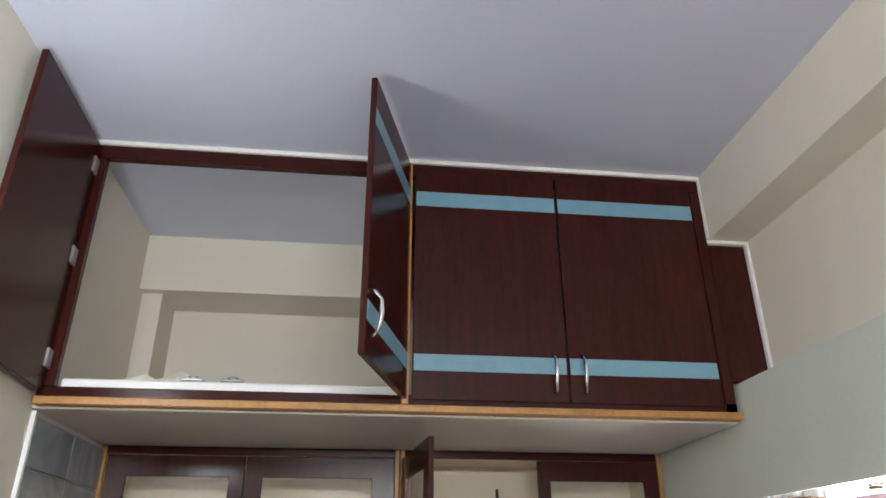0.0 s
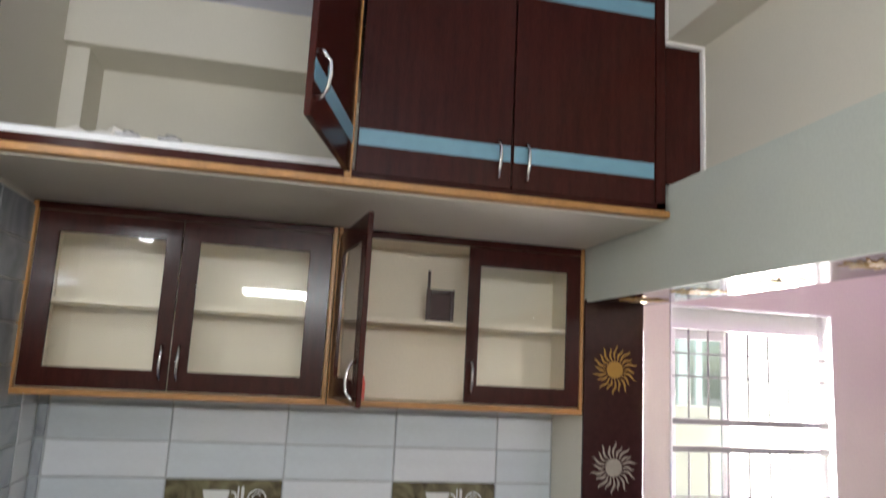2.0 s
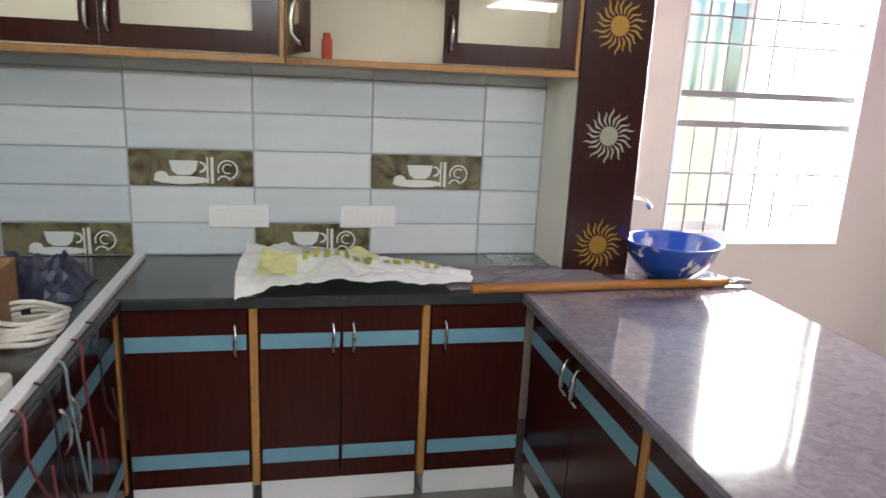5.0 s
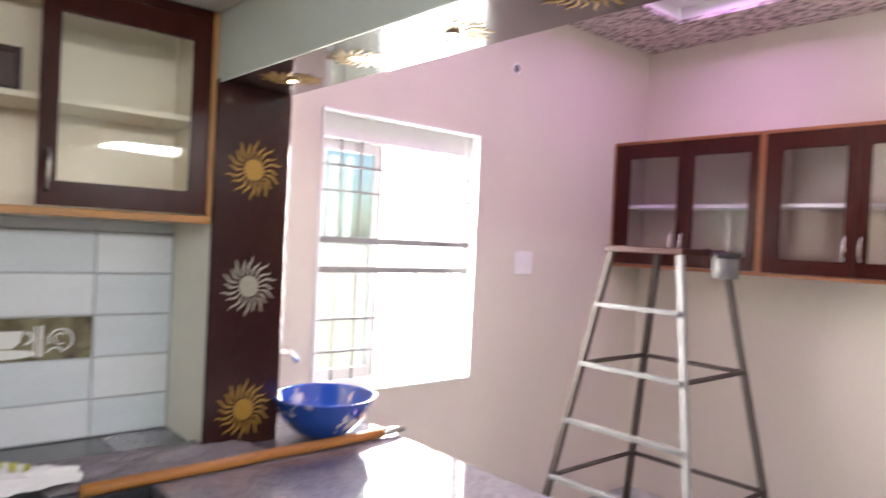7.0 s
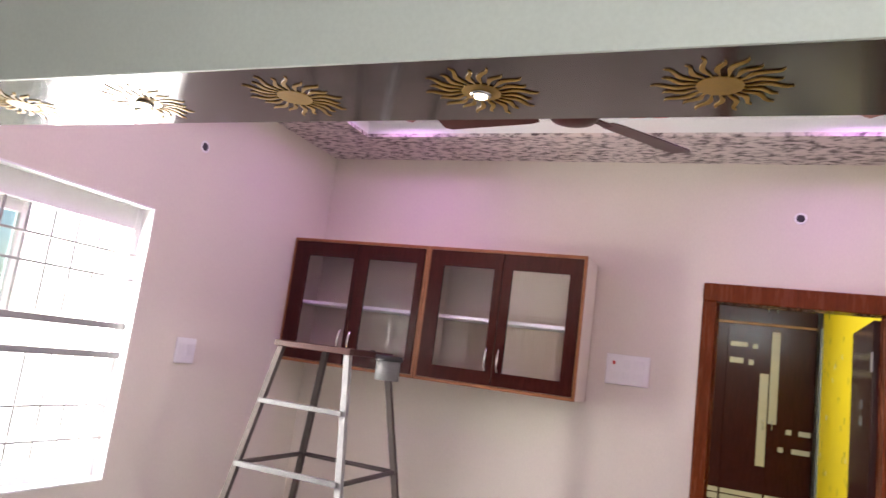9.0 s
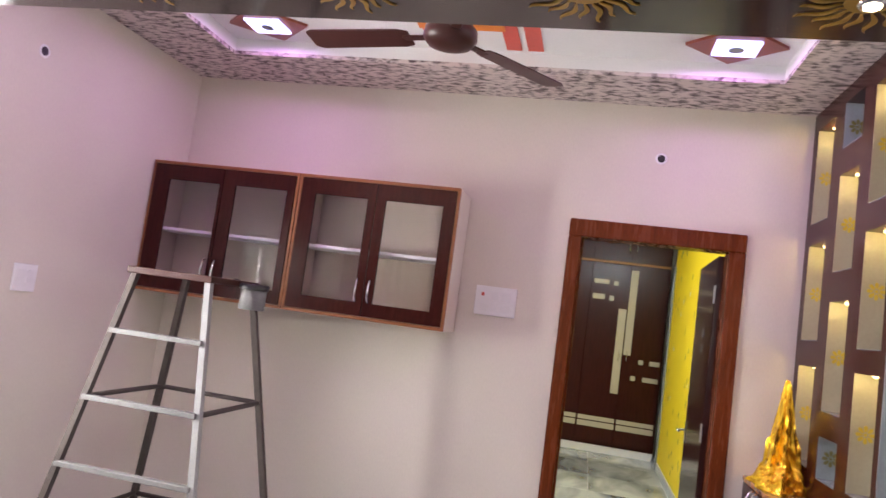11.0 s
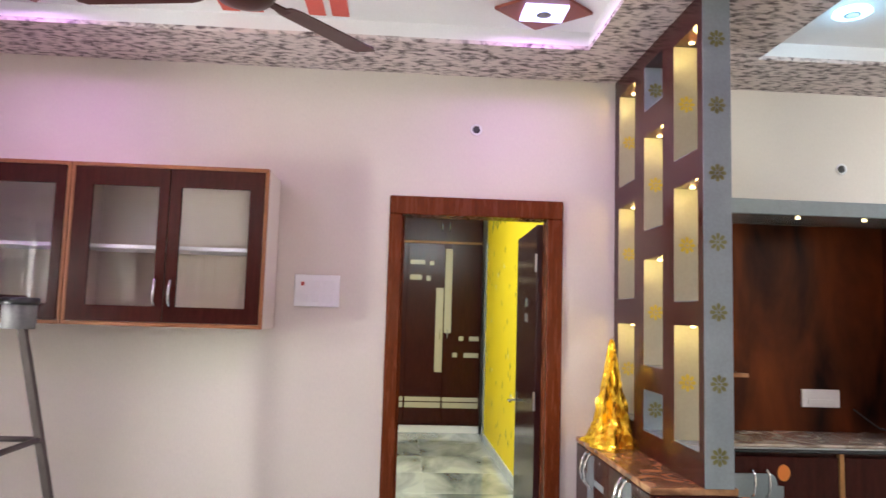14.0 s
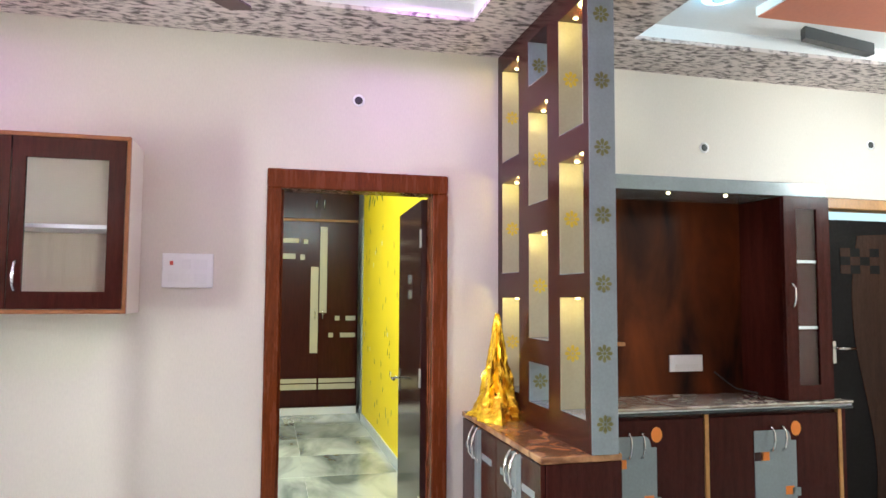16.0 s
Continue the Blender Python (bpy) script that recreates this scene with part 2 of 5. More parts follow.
COUNTERSTONE = veined("pale_brown_marble_counter", (0.46, 0.40, 0.33), (0.20, 0.15, 0.11), 7, 0.35, 0.62, 0.18, coat=0.3)
BLACKGLOSS = material("black_gloss_door_laminate", (0.010, 0.009, 0.009), 0.16, vary=0.2, scale=4, fine=50, bump=0.01, spec=0.12)
DOORINLAY = material("dark_brown_door_inlay", (0.030, 0.013, 0.008), 0.24, vary=0.3, scale=5, fine=40, bump=0.02, stretch=(9, 9, 0.8), spec=0.3)
BULB = glowing("white_bulb_glass", (0.93, 0.97, 1.0), 40)
LEDBLUE = glowing("cyan_white_led_ring", (0.45, 0.82, 1.0), 3.2)
TUBE = glowing("white_tube", (0.95, 0.98, 1.0), 26)

# ---- mesh helpers ----
BASE = {}


def bm_box(bm, x0, x1, y0, y1, z0, z1, bevel=0.0):
    vs = [bm.verts.new(p) for p in ((x0, y0, z0), (x1, y0, z0), (x1, y1, z0), (x0, y1, z0), (x0, y0, z1), (x1, y0, z1), (x1, y1, z1), (x0, y1, z1))]
    fs = [bm.faces.new([vs[i] for i in q]) for q in ((3, 2, 1, 0), (4, 5, 6, 7), (0, 1, 5, 4), (1, 2, 6, 5), (2, 3, 7, 6), (3, 0, 4, 7))]
    if bevel:
        es = list({e for f in fs for e in f.edges})
        bmesh.ops.bevel(bm, geom=es, offset=bevel, segments=1, affect="EDGES", profile=0.5)


def bm_tube(bm, pts, r, n=8, closed_ends=True):
    """A round tube along points."""
    pts = [Vector(p) for p in pts]
    rings = []
    up = Vector((0, 0, 1))
    for i, p in enumerate(pts):
        d = (pts[min(i + 1, len(pts) - 1)] - pts[max(i - 1, 0)]).normalized()
        a = d.cross(up if abs(d.z) < 0.95 else Vector((1, 0, 0))).normalized()
        b = d.cross(a)
        rad = r[i] if isinstance(r, (list, tuple)) else r
        rings.append([bm.verts.new(p + rad * (math.cos(2 * math.pi * k / n) * a + math.sin(2 * math.pi * k / n) * b)) for k in range(n)])
    for r0, r1 in zip(rings, rings[1:]):
        for k in range(n):
            f = bm.faces.new((r0[k], r0[(k + 1) % n], r1[(k + 1) % n], r1[k]))
            f.smooth = True
    if closed_ends:
        bm.faces.new(rings[0])
        bm.faces.new(rings[-1][::-1])


def bm_lathe(bm, profile, n=24, cx=0.0, cy=0.0):
    """A turned shape from (radius, z) pairs."""
    rings = [[bm.verts.new((cx + r * math.cos(2 * math.pi * k / n), cy + r * math.sin(2 * math.pi * k / n), z)) for k in range(n)] for r, z in profile]
    for r0, r1 in zip(rings, rings[1:]):
        for k in range(n):
            f = bm.faces.new((r0[k], r0[(k + 1) % n], r1[(k + 1) % n], r1[k]))
            f.smooth = True
    bm.faces.new(rings[0][::-1])
    bm.faces.new(rings[-1])


def bm_slab(bm, outline, thick, to_world):
    """A flat outline (u, v) raised by thick, laid into place by to_world(u, v, w)."""
    low = [bm.verts.new(to_world(u, v, 0.0)) for u, v in outline]
    top = [bm.verts.new(to_world(u, v, thick)) for u, v in outline]
    n = len(outline)
    bm.faces.new(top)
    bm.faces.new(low[::-1])
    for k in range(n):
        bm.faces.new((low[k], low[(k + 1) % n], top[(k + 1) % n], top[k]))


def bm_ring_frame(bm, outer, inner, thick, to_world):
    """One rectangular frame: outer and inner are (u0, u1, v0, v1)."""
    def loop(r, w):
        return [bm.verts.new(to_world(u, v, w)) for u, v in ((r[0], r[2]), (r[1], r[2]), (r[1], r[3]), (r[0], r[3]))]
    a0, a1, b0, b1 = loop(outer, 0), loop(outer, thick), loop(inner, 0), loop(inner, thick)
    for k in range(4):
        n = (k + 1) % 4
        bm.faces.new((a1[k], a1[n], b1[n], b1[k]))
        bm.faces.new((a0[n], a0[k], b0[k], b0[n]))
        bm.faces.new((a0[k], a0[n], a1[n], a1[k]))
        bm.faces.new((b0[n], b0[k], b1[k], b1[n]))
    bmesh.ops.bevel(bm, geom=list(bm.edges), offset=0.0015, segments=1, affect="EDGES", profile=0.5)


def finish(bm, name, mat):
    bmesh.ops.recalc_face_normals(bm, faces=bm.faces)
    me = bpy.data.meshes.new(name)
    bm.to_mesh(me)
    bm.free()
    me.materials.append(mat)
    return me


def part(name, bm, mat, parent=None, label=""):
    ob = new(name, finish(bm, name, mat))
    if parent:
        ob.parent = parent
        BASE[ob.name] = BASE.get(parent.name, Vector((0, 0, 0)))
    if label:
        ob["label"] = label
    return ob


def thing(name, x, y, z, label, category, group="", turn=0.0):
    ob = new(name)
    ob.location = (x, y, z)
    ob.rotation_euler = (0, 0, radians(turn))
    ob.empty_display_size = 0.1
    BASE[ob.name] = Vector((x, y, z))
    return tagged(ob, label, category, group)


def box(name, parent, x0, x1, y0, y1, z0, z1, mat, bevel=0.003, label=""):
    """A box part given in the room's own metres."""
    o = BASE.get(parent.name, Vector((0, 0, 0))) if parent else Vector((0, 0, 0))
    bm = bmesh.new()
    bm_box(bm, x0 - o.x, x1 - o.x, y0 - o.y, y1 - o.y, z0 - o.z, z1 - o.z, bevel)
    return part(name, bm, mat, parent, label)


def setting(name, boxes, mat, label, category, bevel=0.0):
    bm = bmesh.new()
    for b in boxes:
        bm_box(bm, *b, bevel)
    ob = part(name, bm, mat)
    return tagged(ob, label, category, kind="structure")


def plain(name, bm, mat, label, category, at=(0, 0, 0), group="", kind=""):
    """A thing that is one mesh, with its origin at its base."""
    ob = part(name, bm, mat)
    ob.location = at
    return tagged(ob, label, category, group, kind)


def share(name, me, parent, m):
    ob = new(name, me)
    ob.parent = parent
    ob.matrix_local = m
    return ob

# ---- large structure ----
KX0, KX1 = 0.585, 2.79        # kitchen's left wall, beam's kitchen face
BX1 = 3.06                    # beam's hall face
BACK = 3.25                   # back wall, kitchen and dining
HX = 5.85                     # hall's far wall
SLAB = 3.21                   # kitchen ceiling
SOF = 2.86                    # hall's lowered ceiling
TRAY = 2.95
SOUTH = -3.6
WX0, WX1, WZ0, WZ1 = 3.40, 4.345, 0.855, 2.125   # dining window

setting("ground", [(-30, 40, 3.5, 60, -0.4, -0.3)], EARTH, "pale concrete yard outside the window", "ground")
setting("floor", [(0.3, 12.2, SOUTH - 0.2, 3.5, -0.12, -0.006)], GROUT, "cement bed under marble floor tiles", "floor")
setting("wall_north", [
    (KX0 - 0.2, WX0, BACK, BACK + 0.23, 0, 3.3), (WX1, HX + 0.2, BACK, BACK + 0.23, 0, 3.3),
    (WX0, WX1, BACK, BACK + 0.23, 0, WZ0), (WX0, WX1, BACK, BACK + 0.23, WZ1, 3.3)], PINK,
    "pale rose painted wall with a window opening", "wall")
setting("wall_kitchen_back_paint", [(KX0, KX1, BACK - 0.006, BACK, 1.55, SLAB)], CREAM, "cream painted wall behind the kitchen cupboards", "wall")
setting("wall_west", [(KX0 - 0.2, KX0, -1.7, BACK, 0, 3.3)], CREAM, "cream painted kitchen wall", "wall")
setting("wall_south_kitchen", [(KX0, 2.93, -1.7, -1.5, 0, 3.3)], CREAM, "cream painted kitchen wall", "wall")
setting("wall_living_west", [(2.79, 2.93, SOUTH, -1.7, 0, 3.3)], PINK, "pale rose painted living room wall", "wall")
setting("wall_living_south", [(2.79, HX + 0.2, SOUTH - 0.2, SOUTH, 0, 3.3)], PINK, "pale rose painted living room wall", "wall")
DY0, DY1, DZ = -0.045, 0.735, 2.085            # bedroom door opening
MY0, MY1, MZ = -3.35, -2.38, 2.10              # main door opening
setting("wall_east", [
    (HX, HX + 0.15, DY1 + 0.07, BACK, 0, 3.3), (HX, HX + 0.15, DY0 - 0.08, DY1 + 0.07, DZ + 0.10, 3.3),
    (HX, HX + 0.15, MY1 + 0.07, DY0 - 0.08, 0, 3.3), (HX, HX + 0.15, MY0 - 0.07, MY1 + 0.07, MZ + 0.07, 3.3),
    (HX, HX + 0.15, SOUTH, MY0 - 0.07, 0, 3.3)], PINK, "pale rose painted hall wall with two door openings", "wall")
# beam over the peninsula, with a recess and a second beam above it
setting("beam_header", [(KX1, BX1, -1.5, BACK, 2.078, 2.42), (KX1, KX1 + 0.006, -1.5, 2.886, 2.061, 2.078)], BEAMPAINT, "pale grey painted beam over the peninsula", "beam")
setting("wall_above_beam", [(2.93, BX1, -1.5, BACK, 2.42, SLAB)], CREAM, "cream painted wall above the beam", "wall")
setting("beam_ceiling", [(KX1 - 0.01, 2.93, -1.5, BACK, 2.95, SLAB)], CREAM, "cream painted ceiling beam", "beam")
setting("beam_back", [(KX0, KX1, 2.97, BACK - 0.008, 2.955, SLAB), (KX0, KX0 + 0.085, 3.02, BACK - 0.008, 2.36, 2.955)], CREAM, "cream painted beam at the back of the loft", "beam")
setting("ceiling_kitchen", [(KX0 - 0.2, 2.93, -1.7, BACK + 0.2, SLAB, SLAB + 0.12)], CEIL, "pale lavender white painted kitchen ceiling", "ceiling")
# pilaster under the beam: cream return, dark panel on its face
setting("pilaster", [(KX1, BX1 - 0.004, 2.905, BACK, 0.82, 2.078)], PALECREAM, "cream painted wall return beside the tiles", "pilaster")

# hall ceiling: patterned border, two trays
TX0, TX1 = 3.52, 5.40
T1Y0, T1Y1, T2Y0, T2Y1 = -0.14, 2.77, -3.1, -0.99
setting("ceiling_border", [
    (BX1, TX0, SOUTH, BACK, SOF, SOF + 0.02), (TX1, HX, SOUTH, BACK, SOF, SOF + 0.02),
    (TX0, TX1, T1Y1, BACK, SOF, SOF + 0.02), (TX0, TX1, T2Y1, T1Y0, SOF, SOF + 0.02), (TX0, TX1, SOUTH, T2Y0, SOF, SOF + 0.02)],
    GRANITEPAPER, "lowered ceiling border papered in speckled granite pattern", "ceiling")
setting("ceiling_tray", [
    (TX0 - 0.3, TX1 + 0.3, SOUTH, BACK, TRAY, TRAY + 0.1),
    (TX0 - 0.03, TX0, T1Y0, T1Y1, SOF + 0.02, TRAY), (TX1, TX1 + 0.03, T1Y0, T1Y1, SOF + 0.02, TRAY),
    (TX0 - 0.03, TX1 + 0.03, T1Y1, T1Y1 + 0.03, SOF + 0.02, TRAY), (TX0 - 0.03, TX1 + 0.03, T1Y0 - 0.03, T1Y0, SOF + 0.02, TRAY),
    (TX0 - 0.03, TX0, T2Y0, T2Y1, SOF + 0.02, TRAY), (TX1, TX1 + 0.03, T2Y0, T2Y1, SOF + 0.02, TRAY),
    (TX0 - 0.03, TX1 + 0.03, T2Y1, T2Y1 + 0.03, SOF + 0.02, TRAY), (TX0 - 0.03, TX1 + 0.03, T2Y0 - 0.03, T2Y0, SOF + 0.02, TRAY)],
    WHITE, "white recessed tray ceiling", "ceiling")
setting("ceiling_hall_slab", [(2.93, HX + 0.2, SOUTH - 0.2, BACK + 0.2, 3.3, 3.4)], WHITE, "concrete slab above the hall", "ceiling")

# bedroom beyond the door
setting("wall_bedroom_yellow", [(HX + 0.15, 11.0, -0.56, -0.36, 0, 3.3)], YELLOW, "bright yellow painted bedroom wall with small leaf prints", "wall")
setting("wall_bedroom_north", [(HX + 0.15, 12.2, 2.6, 2.8, 0, 3.3)], CREAM, "cream painted bedroom wall", "wall")
setting("wall_bedroom_end", [(12.1, 12.3, -1.6, 2.8, 0, 3.3)], CREAM, "cream painted bedroom wall", "wall")
setting("wall_bedroom_passage", [(10.8, 12.2, -1.8, -1.6, 0, 3.3), (10.8, 11.0, -1.6, -0.56, 0, 3.3)], WHITE, "white painted passage wall", "wall")
setting("ceiling_bedroom", [(HX + 0.15, 12.3, -1.8, 2.8, 3.3, 3.4)], CEIL, "white bedroom ceiling", "ceiling")
setting("baseboard", [(HX + 0.15, 11.0, -0.36, -0.345, 0, 0.10)], material("white_marble_skirting", (0.62, 0.66, 0.67), 0.2, vary=0.1), "white marble skirting along the yellow wall", "baseboard")
setting("backdrop_sky", [(5.70, 18, 6.10, 6.12, -0.3, 7)], OUTSIDE, "hazy bright white sky and glare outside", "sky")
setting("neighbour_wall", [(-2, 5.70, 6.2, 6.4, -0.3, 1.48)], STUCCO, "sunlit beige boundary wall outside", "wall")
sheet_bm = bmesh.new()
for i in range(67):
    xx = -1 + i * 0.1
    bm_box(sheet_bm, xx, xx + 0.07, 6.46 + 0.07 * (i % 2), 6.50 + 0.07 * (i % 2), -0.3, 2.35)
    bm_box(sheet_bm, xx + 0.07, xx + 0.1, 6.57, 6.60, -0.3, 2.35)
tagged(part("backdrop_sheet_fence", sheet_bm, SHEET), "pale green corrugated sheet wall outside", "fence", kind="structure")

# ---- kitchen ----
LY = 2.22                                     # face of the loft
HANDLE_BM = bmesh.new()
bm_tube(HANDLE_BM, [(0, 0, -0.062), (0, -0.012, -0.058), (0, -0.027, -0.035), (0, -0.031, 0), (0, -0.027, 0.035), (0, -0.012, 0.058), (0, 0, 0.062)], [0.007, 0.006, 0.006, 0.007, 0.006, 0.006, 0.007], 8)
HANDLE = finish(HANDLE_BM, "handle", CHROME)
FACING = {"-y": 0, "-x": -90, "+x": 90}


def handle(parent, x, y, z, facing="-y", level=False):
    """An arched chrome bar handle; x, y, z in the room's own metres."""
    o = BASE.get(parent.name, Vector((0, 0, 0)))
    ob = share("handle", HANDLE, parent, pose(x - o.x, y - o.y, z - o.z, 0, 0, FACING[facing]) @ (pose(0, 0, 0, 0, 90, 0) if level else Matrix()))
    ob["label"] = "arched chrome bar handle"
    return ob


def leaf(name, parent, axis, a0, a1, face, z0, z1, mat, thick=0.018, glass=None, label=""):
    """A flat door leaf in the plane axis=face, from a0 to a1; glass=(g0, g1, gz0, gz1) cuts a glazed opening."""
    def put(n, u0, u1, w0, w1, f0, f1, m, par, bevel=0.002, lab=""):
        if axis == "y":
            return box(n, par, u0, u1, f0, f1, w0, w1, m, bevel, lab)
        return box(n, par, f0, f1, u0, u1, w0, w1, m, bevel, lab)
    if not glass:
        return put(name, a0, a1, z0, z1, face, face + thick, mat, parent, 0.002, label)
    g0, g1, gz0, gz1 = glass
    o = BASE[parent.name]
    bm = bmesh.new()
    if axis == "y":
        bm_ring_frame(bm, (a0, a1, z0, z1), glass, thick, lambda u, v, w: Vector((u, face + w, v)) - o)
    else:
        bm_ring_frame(bm, (a0, a1, z0, z1), glass, thick, lambda u, v, w: Vector((face + w, u, v)) - o)
    d = part(name, bm, mat, parent, label)
    pane = put("pane", g0, g1, gz0, gz1, face + 0.007, face + 0.011, GLASS, d, 0, "clear glass pane")
    pane.visible_shadow = False
    return d


# loft cupboard below the ceiling
loft = thing("loft_cupboard", 1.7, LY, 2.30, "maroon laminate loft cupboard with blue strips and two doors standing open", "cupboard")
LX0, LX1, LZ0, LZ1 = 0.60, 2.775, 2.30, 3.205
box("floor_slab", loft, KX0, KX1, LY + 0.03, BACK - 0.01, LZ0 - 0.005, LZ0 + 0.055, CREAM, 0.004, "cream painted loft slab")
box("edge_trim", loft, LX0, LX1 + 0.01, LY - 0.012, LY + 0.03, LZ0, LZ0 + 0.024, OAK, 0.003, "golden oak edging")
box("bottom_rail", loft, LX0, LX1, LY, LY + 0.03, LZ0 + 0.024, LZ0 + 0.055, MAROON_H)
box("top_rail", loft, LX0, LX1, LY, LY + 0.03, 3.145, LZ1, MAROON_H)
box("left_stile", loft, LX0, LX0 + 0.045, LY, LY + 0.03, LZ0 + 0.055, 3.145, MAROON)
box("right_stile", loft, 2.735, LX1, LY, LY + 0.03, LZ0 + 0.024, 3.145, MAROON)
box("mullion", loft, 1.672, 1.695, LY - 0.012, LY + 0.03, LZ0 + 0.024, 3.19, OAK, 0.003, "golden oak edging")
box("divider", loft, 1.675, 1.693, LY + 0.03, 2.96, LZ0 + 0.056, LZ1, CREAM)
box("shelf_lip", loft, LX0 + 0.05, 1.66, LY + 0.031, LY + 0.07, LZ0 + 0.056, LZ0 + 0.088, WHITE, 0.006, "white painted shelf edge")
box("end_panel", loft, LX1, 2.925, LY + 0.02, LY + 0.04, 2.43, 2.945, MAROON)
for a0, a1, hx in ((1.705, 2.211, 2.165), (2.215, 2.728, 2.262)):
    d = leaf("door", loft, "y", a0, a1, LY - 0.008, LZ0 + 0.04, 3.165, MAROON)
    box("strip", d, a0 + 0.004, a1 - 0.004, LY - 0.010, LY - 0.0075, 2.432, 2.486, BLUE, 0.0005, "pale blue laminate strip")
    box("strip", d, a0 + 0.004, a1 - 0.004, LY - 0.010, LY - 0.0075, 3.022, 3.079, BLUE, 0.0005, "pale blue laminate strip")
    handle(d, hx, LY - 0.010, 2.435)


def open_leaf(parent, hx, hy, width, z0, z1, turn, mat, strips=(), glass=False, swing=1, handle_z=None):
    """A door leaf swung out of its frame about a hinge at hx, hy; swing=1: hinged on its left side."""
    o = BASE[parent.name]
    bm = bmesh.new()
    a0, a1 = (0, width) if swing > 0 else (-width, 0)
    if glass:
        s = 0.085
        bm_ring_frame(bm, (a0, a1, z0, z1), (a0 + s, a1 - s, z0 + s, z1 - s), 0.018, lambda u, v, w: Vector((u, -w, v - o.z)))
    else:
        bm_box(bm, a0, a1, -0.018, 0, z0 - o.z, z1 - o.z, 0.002)
    d = part("door", bm, mat, parent, "open cupboard door")
    d.matrix_local = pose(hx - o.x, hy - o.y, 0, 0, 0, turn)
    BASE[d.name] = Vector((0, 0, o.z))
    for w0, w1 in strips:
        box("strip", d, a0 + 0.004, a1 - 0.004, -0.0195, -0.0175, w0, w1, BLUE, 0.0005, "pale blue laminate strip")
    if glass:
        p = box("pane", d, a0 + s, a1 - s, -0.011, -0.007, z0 + s, z1 - s, GLASS, 0, "clear glass pane")
        p.visible_shadow = False
    if handle_z:
        share("handle", HANDLE, d, pose((a1 - 0.04) if swing > 0 else (a0 + 0.04), -0.018, handle_z - o.z))
    for hz in (z0 + 0.09, (z0 + z1) / 2, z1 - 0.09):
        box("hinge", d, (0.006 if swing > 0 else -0.046), (0.046 if swing > 0 else -0.006), 0.0, 0.008, hz - 0.028, hz + 0.028, HINGESTEEL, 0.002, "steel cup hinge")
    return d


open_leaf(loft, LX0 + 0.022, LY - 0.004, 0.50, LZ0 + 0.04, 3.185, -88.5, MAROON, ((2.432, 2.486), (3.022, 3.079)), swing=1, handle_z=2.46)
open_leaf(loft, 1.672, LY - 0.004, 0.50, LZ0 + 0.04, 3.185, 74, MAROON, ((2.432, 2.486), (3.022, 3.079)), swing=-1, handle_z=2.46)

# crumpled paper on the loft slab

def crumple(name, x, y, z, lx, ly, h, mat, label, category, n=14, seed=1, taper=0.0):
    """A heap of soft folded sheet: a grid pushed up by noise, closed below."""
    bm = bmesh.new()
    r = random.Random(seed)
    ox = r.random() * 50
    top, low = [], []
    for j in range(n + 1):
        for i in range(n + 1):
            u, v = i / n * 2 - 1, j / n * 2 - 1
            edge = max(0.0, 1 - max(abs(u), abs(v)) ** 4)
            wob = 1 + 0.12 * noise.noise(Vector((u * 2 + ox, v * 2, 1.3)))
            k = noise.noise(Vector((u * 2.2 + ox, v * 2.2, 0.4)))
            k2 = noise.noise(Vector((u * 6 + ox, v * 6, 5.4)))
            k3 = noise.noise(Vector((u * 15 + ox, v * 15, 9.1)))
            hh = 0.004 + edge * h * max(0.12, 0.55 + 0.55 * k + (0.32 if n < 20 else 0.22) * k2 + (0.16 if n < 20 else 0.07) * k3)
            fold = 1 - taper * (u + 1) / 2
            hh = 0.004 + (hh - 0.004) * fold * (1 + 0.25 * taper)
            px = u * lx * wob + taper * 0.05 * k2
            py = v * ly * wob * (1 - 0.5 * taper * (u + 1) / 2) - taper * 0.05 * (1 - u) * (0.5 + k)
            top.append(bm.verts.new((px, py, hh)))
            low.append(bm.verts.new((px, py, 0)))
    w = n + 1
    for j in range(n):
        for i in range(n):
            a = j * w + i
            f = bm.faces.new((top[a], top[a + 1], top[a + 1 + w], top[a + w]))
            f.smooth = n > 20 and not taper
            bm.faces.new((low[a + w], low[a + 1 + w], low[a + 1], low[a]))
    rim = [i for i in range(w)] + [j * w + n for j in range(1, w)] + [n * w + i for i in range(n - 1, -1, -1)] + [j * w for j in range(n - 1, 0, -1)]
    for a, b in zip(rim, rim[1:] + rim[:1]):
        bm.faces.new((low[a], low[b], top[b], top[a]))
    return plain(name, bm, mat, label, category, (x, y, z))


crumple("crumpled_paper", 0.92, 2.42, LZ0 + 0.051, 0.19, 0.10, 0.09, PAPER, "crumpled off-white newspaper on the open loft shelf", "paper", 12, 5)
for hx in (1.03, 1.15):
    bm = bmesh.new()
    bm_box(bm, -0.035, 0.035, -0.02, 0.02, 0, 0.010, 0.003)
    bm_lathe(bm, [(0.017, 0.010), (0.017, 0.018), (0.010, 0.020)], 12)
    plain("cup_hinge", bm, HINGESTEEL, "loose steel cup hinge on the loft shelf edge", "hinge", (hx, LY + 0.05, LZ0 + 0.088), "loose hinges")
